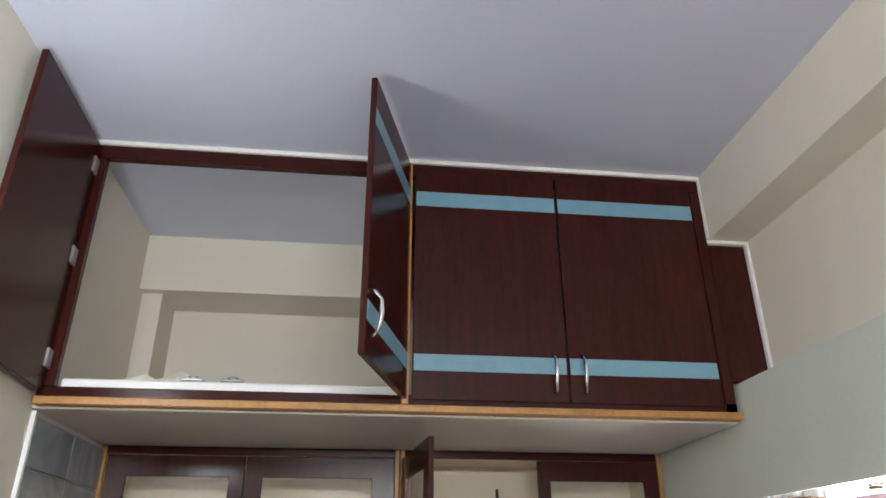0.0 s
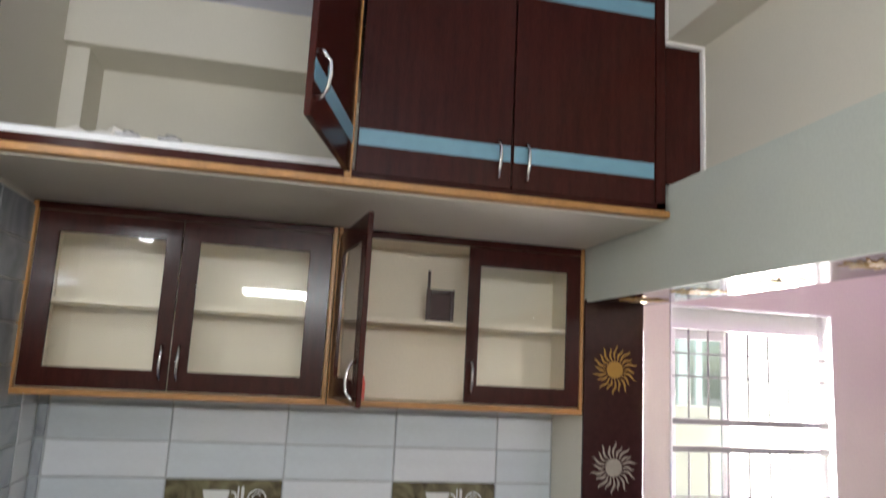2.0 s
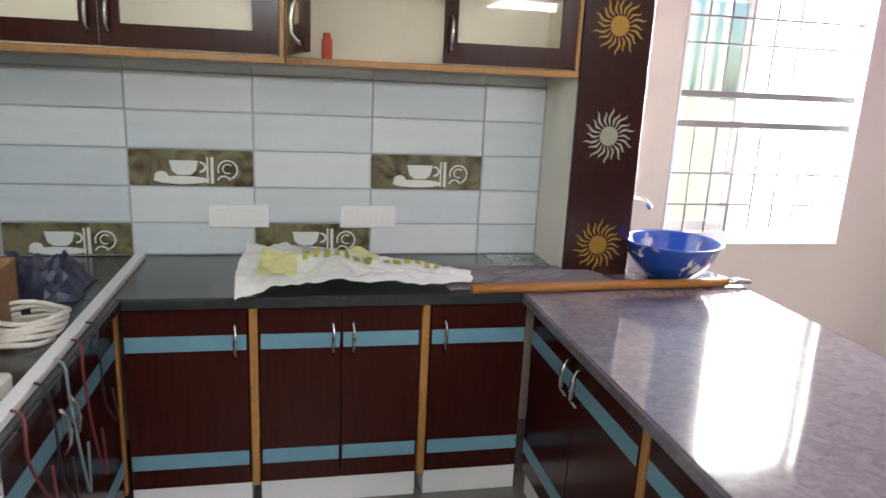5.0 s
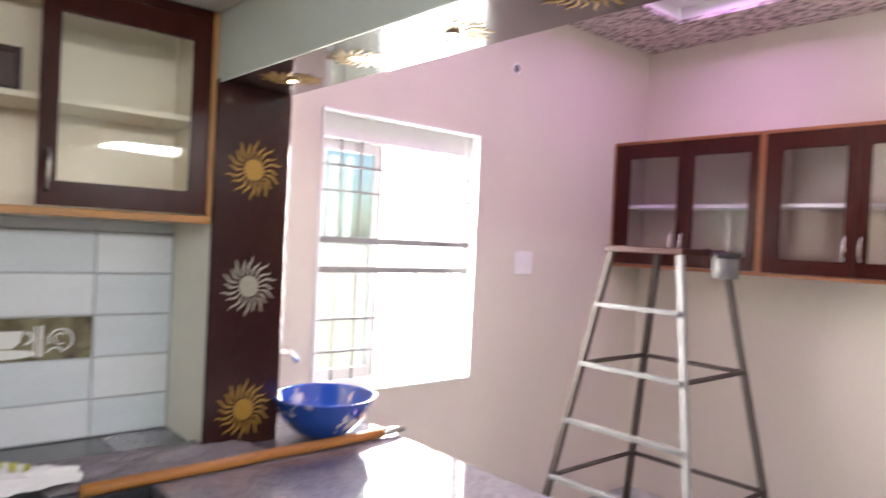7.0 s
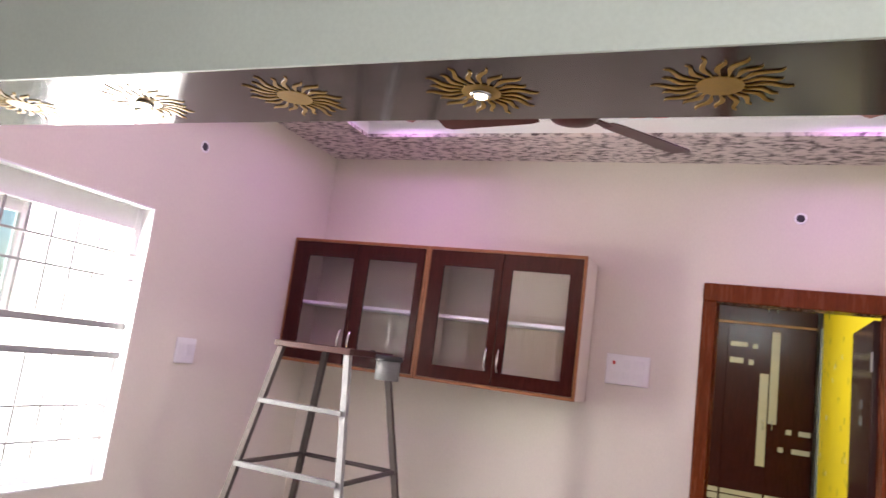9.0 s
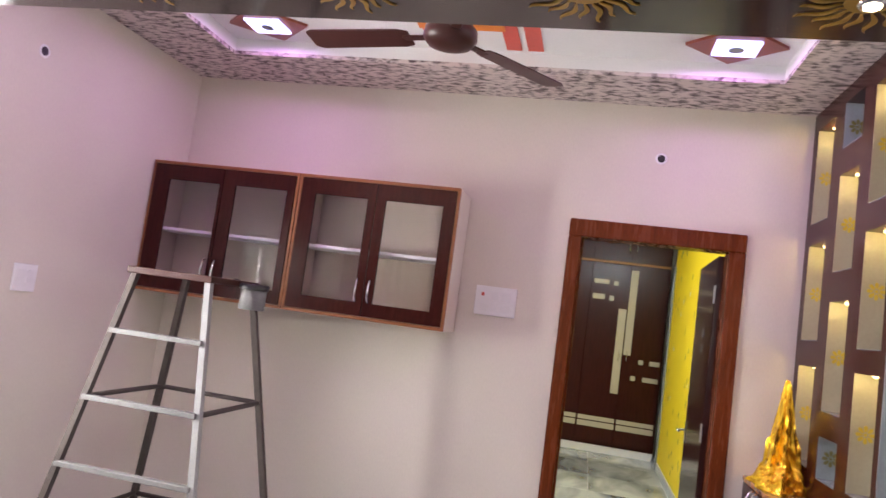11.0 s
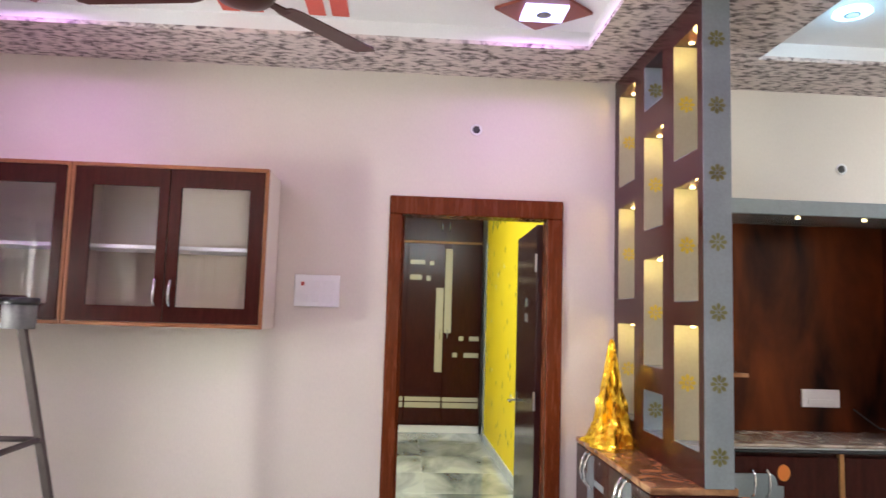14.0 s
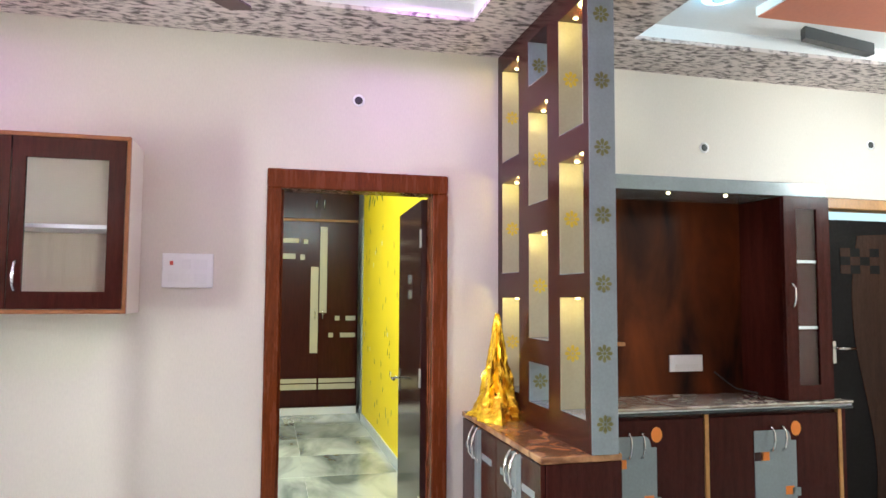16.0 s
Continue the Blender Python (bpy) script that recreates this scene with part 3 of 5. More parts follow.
# seal between cupboard and ceiling
bm = bmesh.new()
bm_box(bm, LX0 - 0.01, LX1, LY - 0.016, LY - 0.001, 3.192, 3.2095, 0.003)
bm_box(bm, LX1 - 0.004, LX1 + 0.004, LY - 0.012, LY + 0.02, 2.95, 3.2095, 0.003)
bm_box(bm, LX1 - 0.004, 2.93, LY - 0.004, LY + 0.018, 2.935, 2.95, 0.003)
bm_box(bm, 2.918, 2.93, LY - 0.004, LY + 0.018, 2.42, 2.945, 0.003)
tagged(part("trim_loft_seal", bm, CAULK), "uneven white plaster seal around the loft cupboard", "trim", kind="structure")

# glazed wall cupboards
UY, UZ0, UZ1 = 2.905, 1.585, 2.293


def wall_unit(x0, x1, doors, open_first=False):
    u = thing("wall_cupboard", (x0 + x1) / 2, BACK, UZ0, "maroon laminate wall cupboard with glazed doors" + (", one door open" if open_first else ""), "cupboard", "kitchen wall cupboards")
    box("back", u, x0, x1, BACK - 0.022, BACK - 0.008, UZ0, UZ1, CREAMLAM, 0)
    box("side", u, x0, x0 + 0.018, UY + 0.02, BACK - 0.022, UZ0, UZ1, CREAMLAM, 0.001)
    box("side", u, x1 - 0.018, x1, UY + 0.02, BACK - 0.022, UZ0, UZ1, CREAMLAM, 0.001)
    box("bottom", u, x0 + 0.018, x1 - 0.018, UY + 0.02, BACK - 0.022, UZ0, UZ0 + 0.018, CREAMLAM, 0.001)
    box("top", u, x0 + 0.018, x1 - 0.018, UY + 0.02, BACK - 0.022, UZ1 - 0.018, UZ1, CREAMLAM, 0.001)
    box("shelf", u, x0 + 0.018, x1 - 0.018, UY + 0.06, BACK - 0.022, 1.925, 1.943, CREAMLAM, 0.001)
    box("edge_trim", u, x0, x1, UY - 0.004, UY + 0.02, UZ0, UZ0 + 0.024, OAK, 0.002, "golden oak edging")
    box("edge_trim", u, x0, x0 + 0.017, UY - 0.004, UY + 0.02, UZ0 + 0.024, UZ1, OAK, 0.002, "golden oak edging")
    box("edge_trim", u, x1 - 0.017, x1, UY - 0.004, UY + 0.02, UZ0 + 0.024, UZ1, OAK, 0.002, "golden oak edging")
    box("top_rail", u, x0 + 0.017, x1 - 0.017, UY, UY + 0.02, UZ1 - 0.03, UZ1, MAROON_H, 0.001)
    for n, (a0, a1, g0, g1, hx) in enumerate(doors):
        if n == 0 and open_first:
            open_leaf(u, a0, UY - 0.004, a1 - a0, UZ0 + 0.03, UZ1 - 0.034, -84, MAROON, glass=True, handle_z=1.70)
        else:
            d = leaf("door", u, "y", a0, a1, UY - 0.008, UZ0 + 0.03, UZ1 - 0.034, MAROON, glass=(g0, g1, 1.688, 2.182))
            handle(d, hx, UY - 0.008, 1.72)
    return u


wall_unit(KX0 + 0.004, 1.712, ((0.615, 1.122, 0.69, 1.066, 1.094), (1.126, 1.692, 1.19, 1.606, 1.155)))
wall_unit(1.716, 2.785, ((1.738, 2.262, 1.80, 2.24, 2.2), (2.266, 2.764, 2.316, 2.705, 2.29)), True)
# small frame on the cupboard shelf
fr = thing("picture_frame", 2.19, 3.05, 1.944, "small dark wooden frame leaning on the cupboard shelf", "frame")
for b in ((2.12, 2.138, 1.944, 2.085), (2.225, 2.243, 1.944, 2.085), (2.138, 2.225, 1.944, 1.964), (2.138, 2.225, 2.065, 2.085)):
    box("rail", fr, b[0], b[1], 3.05, 3.065, b[2], b[3], DARKBROWN, 0.002)
box("picture", fr, 2.138, 2.225, 3.056, 3.064, 1.964, 2.065, FANBROWN, 0)
box("stick", fr, 2.122, 2.134, 3.052, 3.060, 2.085, 2.165, DARKBROWN, 0.001)
bm = bmesh.new()
bm_lathe(bm, [(0.018, 0), (0.019, 0.002), (0.019, 0.075), (0.014, 0.082), (0.014, 0.1)], 16)
plain("small_can", bm, RED, "small red tin on the open cupboard floor", "tin", (1.86, 3.05, UZ0 + 0.018))

# base units
FY, CZ = 2.69, 0.82
PEN0, PEN1, PENY = 2.60, 3.40, 0.95
LFX = 1.165


def strips_on(d, axis, a0, a1, face):
    for w0, w1 in ((0.625, 0.68), (0.185, 0.24)):
        if axis == "y":
            box("strip", d, a0 + 0.004, a1 - 0.004, face - 0.002, face + 0.0005, w0, w1, BLUE, 0.0005, "pale blue laminate strip")
        elif axis == "-x":
            box("strip", d, face - 0.002, face + 0.0005, a0 + 0.004, a1 - 0.004, w0, w1, BLUE, 0.0005, "pale blue laminate strip")
        else:
            box("strip", d, face - 0.0005, face + 0.002, a0 + 0.004, a1 - 0.004, w0, w1, BLUE, 0.0005, "pale blue laminate strip")


def base_unit(x0, x1, doors):
    u = thing("base_cabinet", (x0 + x1) / 2, FY + 0.2, 0, "maroon laminate base cabinet with pale blue strips", "cabinet", "kitchen base cabinets")
    box("body", u, x0, x1, FY + 0.018, BACK - 0.01, 0.10, 0.775, MAROON, 0.002)
    box("plinth", u, x0, x1, FY + 0.02, BACK - 0.01, 0, 0.10, WHITE, 0.002, "white marble plinth")
    for a0, a1, hx in doors:
        d = leaf("door", u, "y", a0, a1, FY, 0.11, 0.772, MAROON)
        strips_on(d, "y", a0, a1, FY)
        handle(d, hx, FY - 0.002, 0.66)
    return u


u = base_unit(1.18, 1.588, ((1.184, 1.584, 1.545),))
box("mullion", u, 1.590, 1.618, FY - 0.006, FY + 0.03, 0.10, 0.778, OAK, 0.003, "golden oak edging")
u = base_unit(1.620, 2.188, ((1.624, 1.902, 1.875), (1.906, 2.184, 1.945)))
box("mullion", u, 2.190, 2.218, FY - 0.006, FY + 0.03, 0.10, 0.778, OAK, 0.003, "golden oak edging")
base_unit(2.220, 2.585, ((2.224, 2.581, 2.275),))


def side_unit(y0, y1, face, x_body, axis, doors, mull):
    sgn = -1 if axis == "-x" else 1
    u = thing("base_cabinet", (face + x_body) / 2, (y0 + y1) / 2, 0, "maroon laminate base cabinet with pale blue strips" + (" under the left-over packing" if sgn > 0 else " of the peninsula"), "cabinet", "kitchen base cabinets")
    b0, b1 = sorted((face - sgn * 0.018, x_body))
    box("body", u, b0, b1, y0, y1, 0.10, 0.775, MAROON, 0.002)
    box("plinth", u, b0, b1, y0, y1, 0, 0.10, WHITE, 0.002, "white marble plinth")
    for a0, a1, hy in doors:
        f0 = face if sgn < 0 else face - 0.018
        d = leaf("door", u, "x", a0, a1, f0, 0.11, 0.772, MAROON)
        strips_on(d, axis, a0, a1, face)
        handle(d, face + sgn * 0.002, hy, 0.66, axis)
    m0, m1 = sorted((face + sgn * 0.006, face - sgn * 0.03))
    box("mullion", u, m0, m1, mull - 0.014, mull + 0.014, 0.10, 0.778, OAK, 0.003, "golden oak edging")
    return u


side_unit(1.80, 2.67, PEN0, PEN1, "-x", ((1.82, 2.24, 2.20), (2.244, 2.665, 2.285)), 1.79)
side_unit(PENY, 1.775, PEN0, PEN1, "-x", ((PENY + 0.01, 1.36, 1.32), (1.364, 1.77, 1.405)), PENY - 0.002)
for y0 in (-0.60, 0.50, 1.60):
    side_unit(y0, y0 + 1.08, LFX, KX0 + 0.01, "+x", ((y0 + 0.01, y0 + 0.535, y0 + 0.5), (y0 + 0.54, y0 + 1.07, y0 + 0.575)), y0 + 1.09)

wt = thing("worktop", 1.2, 2.9, 0.78, "black granite worktop along the back and side walls, dusty", "worktop")
box("back_slab", wt, KX0 + 0.004, 2.55, FY - 0.022, BACK - 0.008, 0.78, CZ, BLACKSTONE, 0.003)
box("side_slab", wt, KX0 + 0.004, LFX + 0.017, -0.62, FY - 0.0225, 0.78, CZ, BLACKSTONE, 0.003)
box("front_edge", wt, LFX + 0.026, 2.55, FY - 0.031, FY - 0.0225, 0.782, CZ - 0.001, BLACKSTONE, 0.004, "rounded granite edge")
box("front_edge", wt, LFX + 0.0175, LFX + 0.026, -0.62, FY - 0.023, 0.782, CZ - 0.001, BLACKSTONE, 0.004, "rounded granite edge")
pw = thing("peninsula_worktop", 3.0, 2.0, 0.78, "polished grey granite peninsula worktop", "worktop")
box("slab", pw, 2.561, 3.461, PENY - 0.021, FY - 0.0305, 0.78, CZ, GREYSTONE, 0.002)
box("slab", pw, 2.552, 3.47, FY - 0.03, BACK - 0.008, 0.78, CZ, GREYSTONE, 0.002)
box("front_edge", pw, 2.552, 2.5605, PENY - 0.021, FY - 0.0305, 0.782, CZ - 0.0005, GREYSTONE, 0.004, "rounded polished edge")
box("front_edge", pw, 3.4615, 3.47, PENY - 0.021, FY - 0.0305, 0.782, CZ - 0.0005, GREYSTONE, 0.004, "rounded polished edge")
box("end_edge", pw, 2.552, 3.47, PENY - 0.03, PENY - 0.0215, 0.782, CZ - 0.0005, GREYSTONE, 0.004, "rounded polished edge")

# suns: disc and wavy flames
def sun_mesh(name, mat, r=0.108, n=20):
    bm = bmesh.new()
    outline = []
    for k in range(n):
        a = 2 * math.pi * k / n
        reach = r * (1.0 if k % 2 else 0.87)
        left, right = [], []
        for s in range(9):
            q = s / 8
            rad = 0.40 * r + (reach - 0.40 * r) * q
            bend = a + 0.11 * math.sin(q * 5.6) * (0.5 + 0.5 * q)
            wid = 0.050 * r * (0.35 + 1.4 * q) * (1 - q) ** 0.8 / (rad * 0.72) * (0.6 + 1.6 * q * (1 - q))
            left.append((rad * math.cos(bend + wid), rad * math.sin(bend + wid)))
            right.append((rad * math.cos(bend - wid), rad * math.sin(bend - wid)))
        root = 0.010
        gap = a - math.pi / n
        outline += [(0.335 * r * math.cos(gap), 0.335 * r * math.sin(gap)), (0.345 * r * math.cos(a - root), 0.345 * r * math.sin(a - root))]
        outline += right + left[7::-1] + [(0.345 * r * math.cos(a + root), 0.345 * r * math.sin(a + root))]
    bm_slab(bm, outline, 0.002, lambda u, v, w: Vector((u, -w, v)))
    return finish(bm, name, mat)


SUN_GOLD, SUN_SILVER = sun_mesh("sun", GOLD), sun_mesh("sun", SILVER)
panel = thing("pilaster_panel", (KX1 + BX1) / 2, 2.90, CZ, "dark brown gloss panel with gold and silver sun inlays", "panel")
box("board", panel, KX1 - 0.004, BX1, 2.889, 2.904, CZ, 2.074, DARKBROWN, 0.002)
for z, me in ((1.78, SUN_GOLD), (1.375, SUN_SILVER), (0.945, SUN_GOLD)):
    s = share("sun", me, panel, pose(0.0, 2.8885 - 2.90, z - CZ))
    s["label"] = "gold sun inlay" if me is SUN_GOLD else "silver sun inlay"
soffit = thing("beam_soffit_panel", (KX1 + BX1) / 2, 1.0, 2.06, "umber gloss panel under the beam with gold sun inlays and small spotlights", "panel")
box("board", soffit, KX1 + 0.007, BX1, -1.5, 2.886, 2.062, 2.077, SOFFITBROWN, 0.002)
sy = [0.711 + 0.387 * k for k in range(-5, 6)]
for k, y in enumerate(sy):
    s = share("sun", SUN_GOLD, soffit, pose(0, y - 1.0, 2.0615 - 2.06, -90, 0, 0) @ pose(0, 0, 0, 180, 0, 0) @ Matrix.Scale(0.95, 4))
    s["label"] = "gold sun inlay"
SPOT_BM = bmesh.new()
bm_lathe(SPOT_BM, [(0.019, 0.0), (0.020, -0.003), (0.016, -0.006), (0.012, -0.005)], 20)
SPOT = finish(SPOT_BM, "spotlight", CHROME)
LENS_BM = bmesh.new()
bm_lathe(LENS_BM, [(0.0115, -0.0045), (0.0115, -0.0075), (0.006, -0.009)], 16)
LENS = finish(LENS_BM, "lens", LEDWHITE)
for k in (0, 2, 4, 6, 8, 10):
    sp = new("spotlight", SPOT)
    sp.location = ((KX1 + BX1) / 2, sy[k], 2.0585)
    tagged(sp, "small round chrome spotlight, lit, in the beam panel", "spotlight", "beam spotlights")
    share("lens", LENS, sp, Matrix())

# ---- dining window ----
win = tagged(new("window_1"), "white sliding window with steel grille bars, open on one side", "window", kind="structure")
win.location = (3.87, BACK + 0.1, WZ0)
BASE[win.name] = Vector((3.87, BACK + 0.1, WZ0))
fy0, fy1 = BACK + 0.06, BACK + 0.13
box("frame", win, WX0, WX0 + 0.04, fy0, fy1, WZ0, WZ1, WHITE, 0.004)
box("frame", win, WX1 - 0.04, WX1, fy0, fy1, WZ0, WZ1, WHITE, 0.004)
box("frame", win, WX0 + 0.04, WX1 - 0.04, fy0, fy1, WZ0, WZ0 + 0.05, WHITE, 0.004)
box("frame", win, WX0 + 0.04, WX1 - 0.04, fy0, fy1, WZ1 - 0.12, WZ1, WHITE, 0.004)
for a0, a1, dy in ((WX0 + 0.04, 3.80, 0.03),):
    y0, y1 = fy0 + dy, fy0 + dy + 0.028
    box("sash", win, a0, a0 + 0.045, y0, y1, WZ0 + 0.05, WZ1 - 0.12, WHITE, 0.003)
    box("sash", win, a1 - 0.045, a1, y0, y1, WZ0 + 0.05, WZ1 - 0.12, WHITE, 0.003)
    box("sash", win, a0 + 0.045, a1 - 0.045, y0, y1, WZ0 + 0.05, WZ0 + 0.10, WHITE, 0.003)
    box("sash", win, a0 + 0.045, a1 - 0.045, y0, y1, WZ1 - 0.17, WZ1 - 0.12, WHITE, 0.003)
    p = box("pane", win, a0 + 0.045, a1 - 0.045, y0 + 0.012, y0 + 0.016, WZ0 + 0.10, WZ1 - 0.17, TINTGLASS, 0, "frosted glass pane")
    p.visible_shadow = False
for z, t in ((1.548, 0.015), (1.415, 0.015), (1.882, 0.005), (1.768, 0.005), (1.189, 0.005), (1.043, 0.005)):
    bm = bmesh.new()
    o = BASE[win.name]
    bm_box(bm, WX0 + 0.01 - o.x, WX1 - 0.01 - o.x, BACK + 0.032 - o.y, BACK + 0.044 - o.y, z - t - o.z, z + t - o.z, 0.002)
    part("grille_bar", bm, ALU, win, "painted steel grille bar")
for x in (3.535, 3.645, 3.755, 3.875, 3.995, 4.11, 4.22):
    for z0, z1 in ((WZ0 + 0.052, 1.399), (1.564, WZ1 - 0.122)):
        bm = bmesh.new()
        bm_tube(bm, [(x - o.x, BACK + 0.050 - o.y, z0 - o.z), (x - o.x, BACK + 0.050 - o.y, z1 - o.z)], 0.0055, 6)
        part("grille_bar", bm, ALU, win, "painted steel grille bar")
box("window_sill", win, WX0 + 0.002, WX1 - 0.002, BACK - 0.012, fy0, WZ0 + 0.001, WZ0 + 0.012, WHITE, 0.003)
box("reveal", win, WX1 - 0.010, WX1 - 0.0015, BACK - 0.008, fy0, WZ0 + 0.012, WZ1 - 0.002, WHITE, 0.001)
box("reveal", win, WX0 + 0.0015, WX0 + 0.010, BACK - 0.008, fy0, WZ0 + 0.012, WZ1 - 0.002, WHITE, 0.001)
box("reveal", win, WX0 + 0.010, WX1 - 0.010, BACK - 0.008, fy0, WZ1 - 0.010, WZ1 - 0.0015, WHITE, 0.001)

# ---- dining hall: wall cupboards ----
GX = 5.52


def hall_unit(y0, y1, doors):
    u = thing("wall_cupboard", HX, (y0 + y1) / 2, 1.462, "maroon wall cupboard with clear glazed doors and oak edging, empty", "cupboard", "dining wall cupboards")
    z0, z1 = 1.462, 2.232
    box("back", u, HX - 0.02, HX - 0.006, y0, y1, z0, z1, TAN, 0)
    box("side", u, GX + 0.02, HX - 0.02, y0, y0 + 0.018, z0, z1, PINK, 0.001, "wall-coloured painted side")
    box("side", u, GX + 0.02, HX - 0.02, y1 - 0.018, y1, z0, z1, PINK, 0.001, "wall-coloured painted side")
    box("lining", u, GX + 0.021, HX - 0.021, y0 + 0.018, y0 + 0.021, z0 + 0.018, z1 - 0.018, TAN, 0)
    box("lining", u, GX + 0.021, HX - 0.021, y1 - 0.021, y1 - 0.018, z0 + 0.018, z1 - 0.018, TAN, 0)
    box("bottom", u, GX + 0.02, HX - 0.02, y0 + 0.018, y1 - 0.018, z0, z0 + 0.018, TAN, 0.001)
    box("top", u, GX + 0.02, HX - 0.02, y0 + 0.018, y1 - 0.018, z1 - 0.018, z1, TAN, 0.001)
    box("shelf", u, GX + 0.06, HX - 0.02, y0 + 0.018, y1 - 0.018, 1.83, 1.848, WHITE, 0.001, "white shelf")
    for a in ((y0, y1, z0, z0 + 0.018), (y0, y1, z1 - 0.018, z1), (y0, y0 + 0.016, z0 + 0.018, z1 - 0.018), (y1 - 0.016, y1, z0 + 0.018, z1 - 0.018)):
        box("edge_trim", u, GX - 0.004, GX + 0.02, *a, HALLEDGE, 0.002, "reddish oak edging")
    for a0, a1, g0, g1, hy in doors:
        d = leaf("door", u, "x", a0, a1, GX - 0.008, z0 + 0.02, z1 - 0.02, MAROON, glass=(g0, g1, 1.556, 2.124))
        handle(d, GX - 0.008, hy, 1.62, "-x")
    return u


hall_unit(2.312, 3.242, ((2.33, 2.775, 2.377, 2.697, 2.745), (2.779, 3.225, 2.799, 3.124, 2.815)))
hall_unit(1.385, 2.308, ((1.402, 1.845, 1.470, 1.791, 1.815), (1.849, 2.29, 1.897, 2.204, 1.885)))

# ---- bedroom door ----
door1 = tagged(new("door_1"), "reddish teak door frame with its dark leaf open into the bedroom", "door", kind="structure")
door1.location = (HX, 0.34, 0)
BASE[door1.name] = Vector((HX, 0.34, 0))
box("frame", door1, HX - 0.02, HX + 0.13, DY1 + 0.0, DY1 + 0.072, 0, DZ, DOORWOOD, 0.006)
box("frame", door1, HX - 0.02, HX + 0.13, DY0 - 0.082, DY0, 0, DZ, DOORWOOD, 0.006)
box("frame", door1, HX - 0.02, HX + 0.13, DY0 - 0.082, DY1 + 0.072, DZ, DZ + 0.098, DOORWOOD, 0.006)
box("rebate", door1, HX + 0.06, HX + 0.128, DY1 - 0.012, DY1, 0, DZ, DOORWOOD, 0.003)
lf = bmesh.new()
bm_box(lf, 0, 0.80, -0.035, 0, 0.008, DZ - 0.01, 0.003)
dl = part("door_leaf", lf, DARKBROWN, door1, "dark brown gloss door leaf")
dl.matrix_local = pose(0.135, DY0 - 0.34 + 0.03, 0, 0, 0, -2)
BASE[dl.name] = Vector((0, 0, 0))
for z in (0.42, 1.1, 1.86):
    box("hinge", dl, -0.012, 0.03, -0.002, 0.004, z - 0.05, z + 0.05, HINGESTEEL, 0.001, "steel hinge")
lv = bmesh.new()
bm_tube(lv, [(0.745, 0.0, 1.02), (0.745, 0.045, 1.02), (0.735, 0.052, 1.02), (0.64, 0.052, 1.02)], 0.008, 8)
bm_box(lv, 0.725, 0.765, 0, 0.006, 0.94, 1.08, 0.002)
part("door_handle", lv, CHROME, dl, "chrome lever handle")
for k in range(2):
    box("inlay", dl, 0.30, 0.42, 0.0, 0.001, 1.62 - 0.09 * k, 1.67 - 0.09 * k, GREYLAM, 0)

# ---- wardrobe in the bedroom ----
WXX = 11.5
wr = thing("wardrobe", WXX, 0.17, 0, "dark brown built-in wardrobe with cream strips and loft doors", "wardrobe")
box("body", wr, WXX + 0.02, WXX + 0.58, -0.36, 1.5, 0.10, 3.25, MAROON, 0.003)
box("plinth", wr, WXX + 0.03, WXX + 0.58, -0.36, 1.5, 0, 0.10, WHITE, 0.003, "white marble plinth")
WCREAM = material("cream_laminate", (0.50, 0.45, 0.32), 0.35, vary=0.06)
box("trim", wr, WXX - 0.004, WXX + 0.02, -0.36, 1.5, 2.52, 2.55, OAK, 0.002, "golden oak edging")
for y0, y1, h in ((-0.345, 0.15, 0.10), (0.155, 0.65, 0.20), (0.655, 1.15, 1.1)):
    d = box("door", wr, WXX, WXX + 0.019, y0, y1, 0.13, 2.515, MAROON, 0.003)
    e = box("door", wr, WXX, WXX + 0.019, y0, y1, 2.555, 3.20, MAROON, 0.003)
    handle(d, WXX, h, 1.3, "-x")
    handle(e, WXX, h, 2.75, "-x")
    box("strip", d, WXX - 0.003, WXX, y0 + 0.01, y1 - 0.01, 0.33, 0.40, WCREAM, 0.001, "cream laminate strip")
    box("strip", d, WXX - 0.003, WXX, y0 + 0.01, y1 - 0.01, 0.415, 0.47, WCREAM, 0.001, "cream laminate strip")
for y0, y1, z0, z1 in ((0.05, 0.145, 1.32, 2.45), (0.16, 0.26, 0.80, 1.92), (0.42, 0.62, 2.23, 2.29), (0.46, 0.62, 2.02, 2.09), (0.30, 0.36, 2.22, 2.28), (0.34, 0.40, 2.01, 2.08), (-0.33, -0.20, 1.22, 1.28), (-0.12, -0.06, 1.22, 1.28), (-0.33, -0.13, 1.0, 1.06), (-0.04, 0.02, 1.0, 1.06)):
    box("inlay", wr, WXX - 0.0035, WXX - 0.0005, y0, y1, z0, z1, WCREAM, 0.001, "cream laminate inlay")
# passage beside the wardrobe
bm = bmesh.new()
bm_box(bm, 10.98, 11.06, -0.58, -0.34, 0, 2.5, 0.004)
tagged(part("trim_passage_jamb", bm, GREYLAM), "grey frame at the end of the yellow wall", "trim", kind="structure")
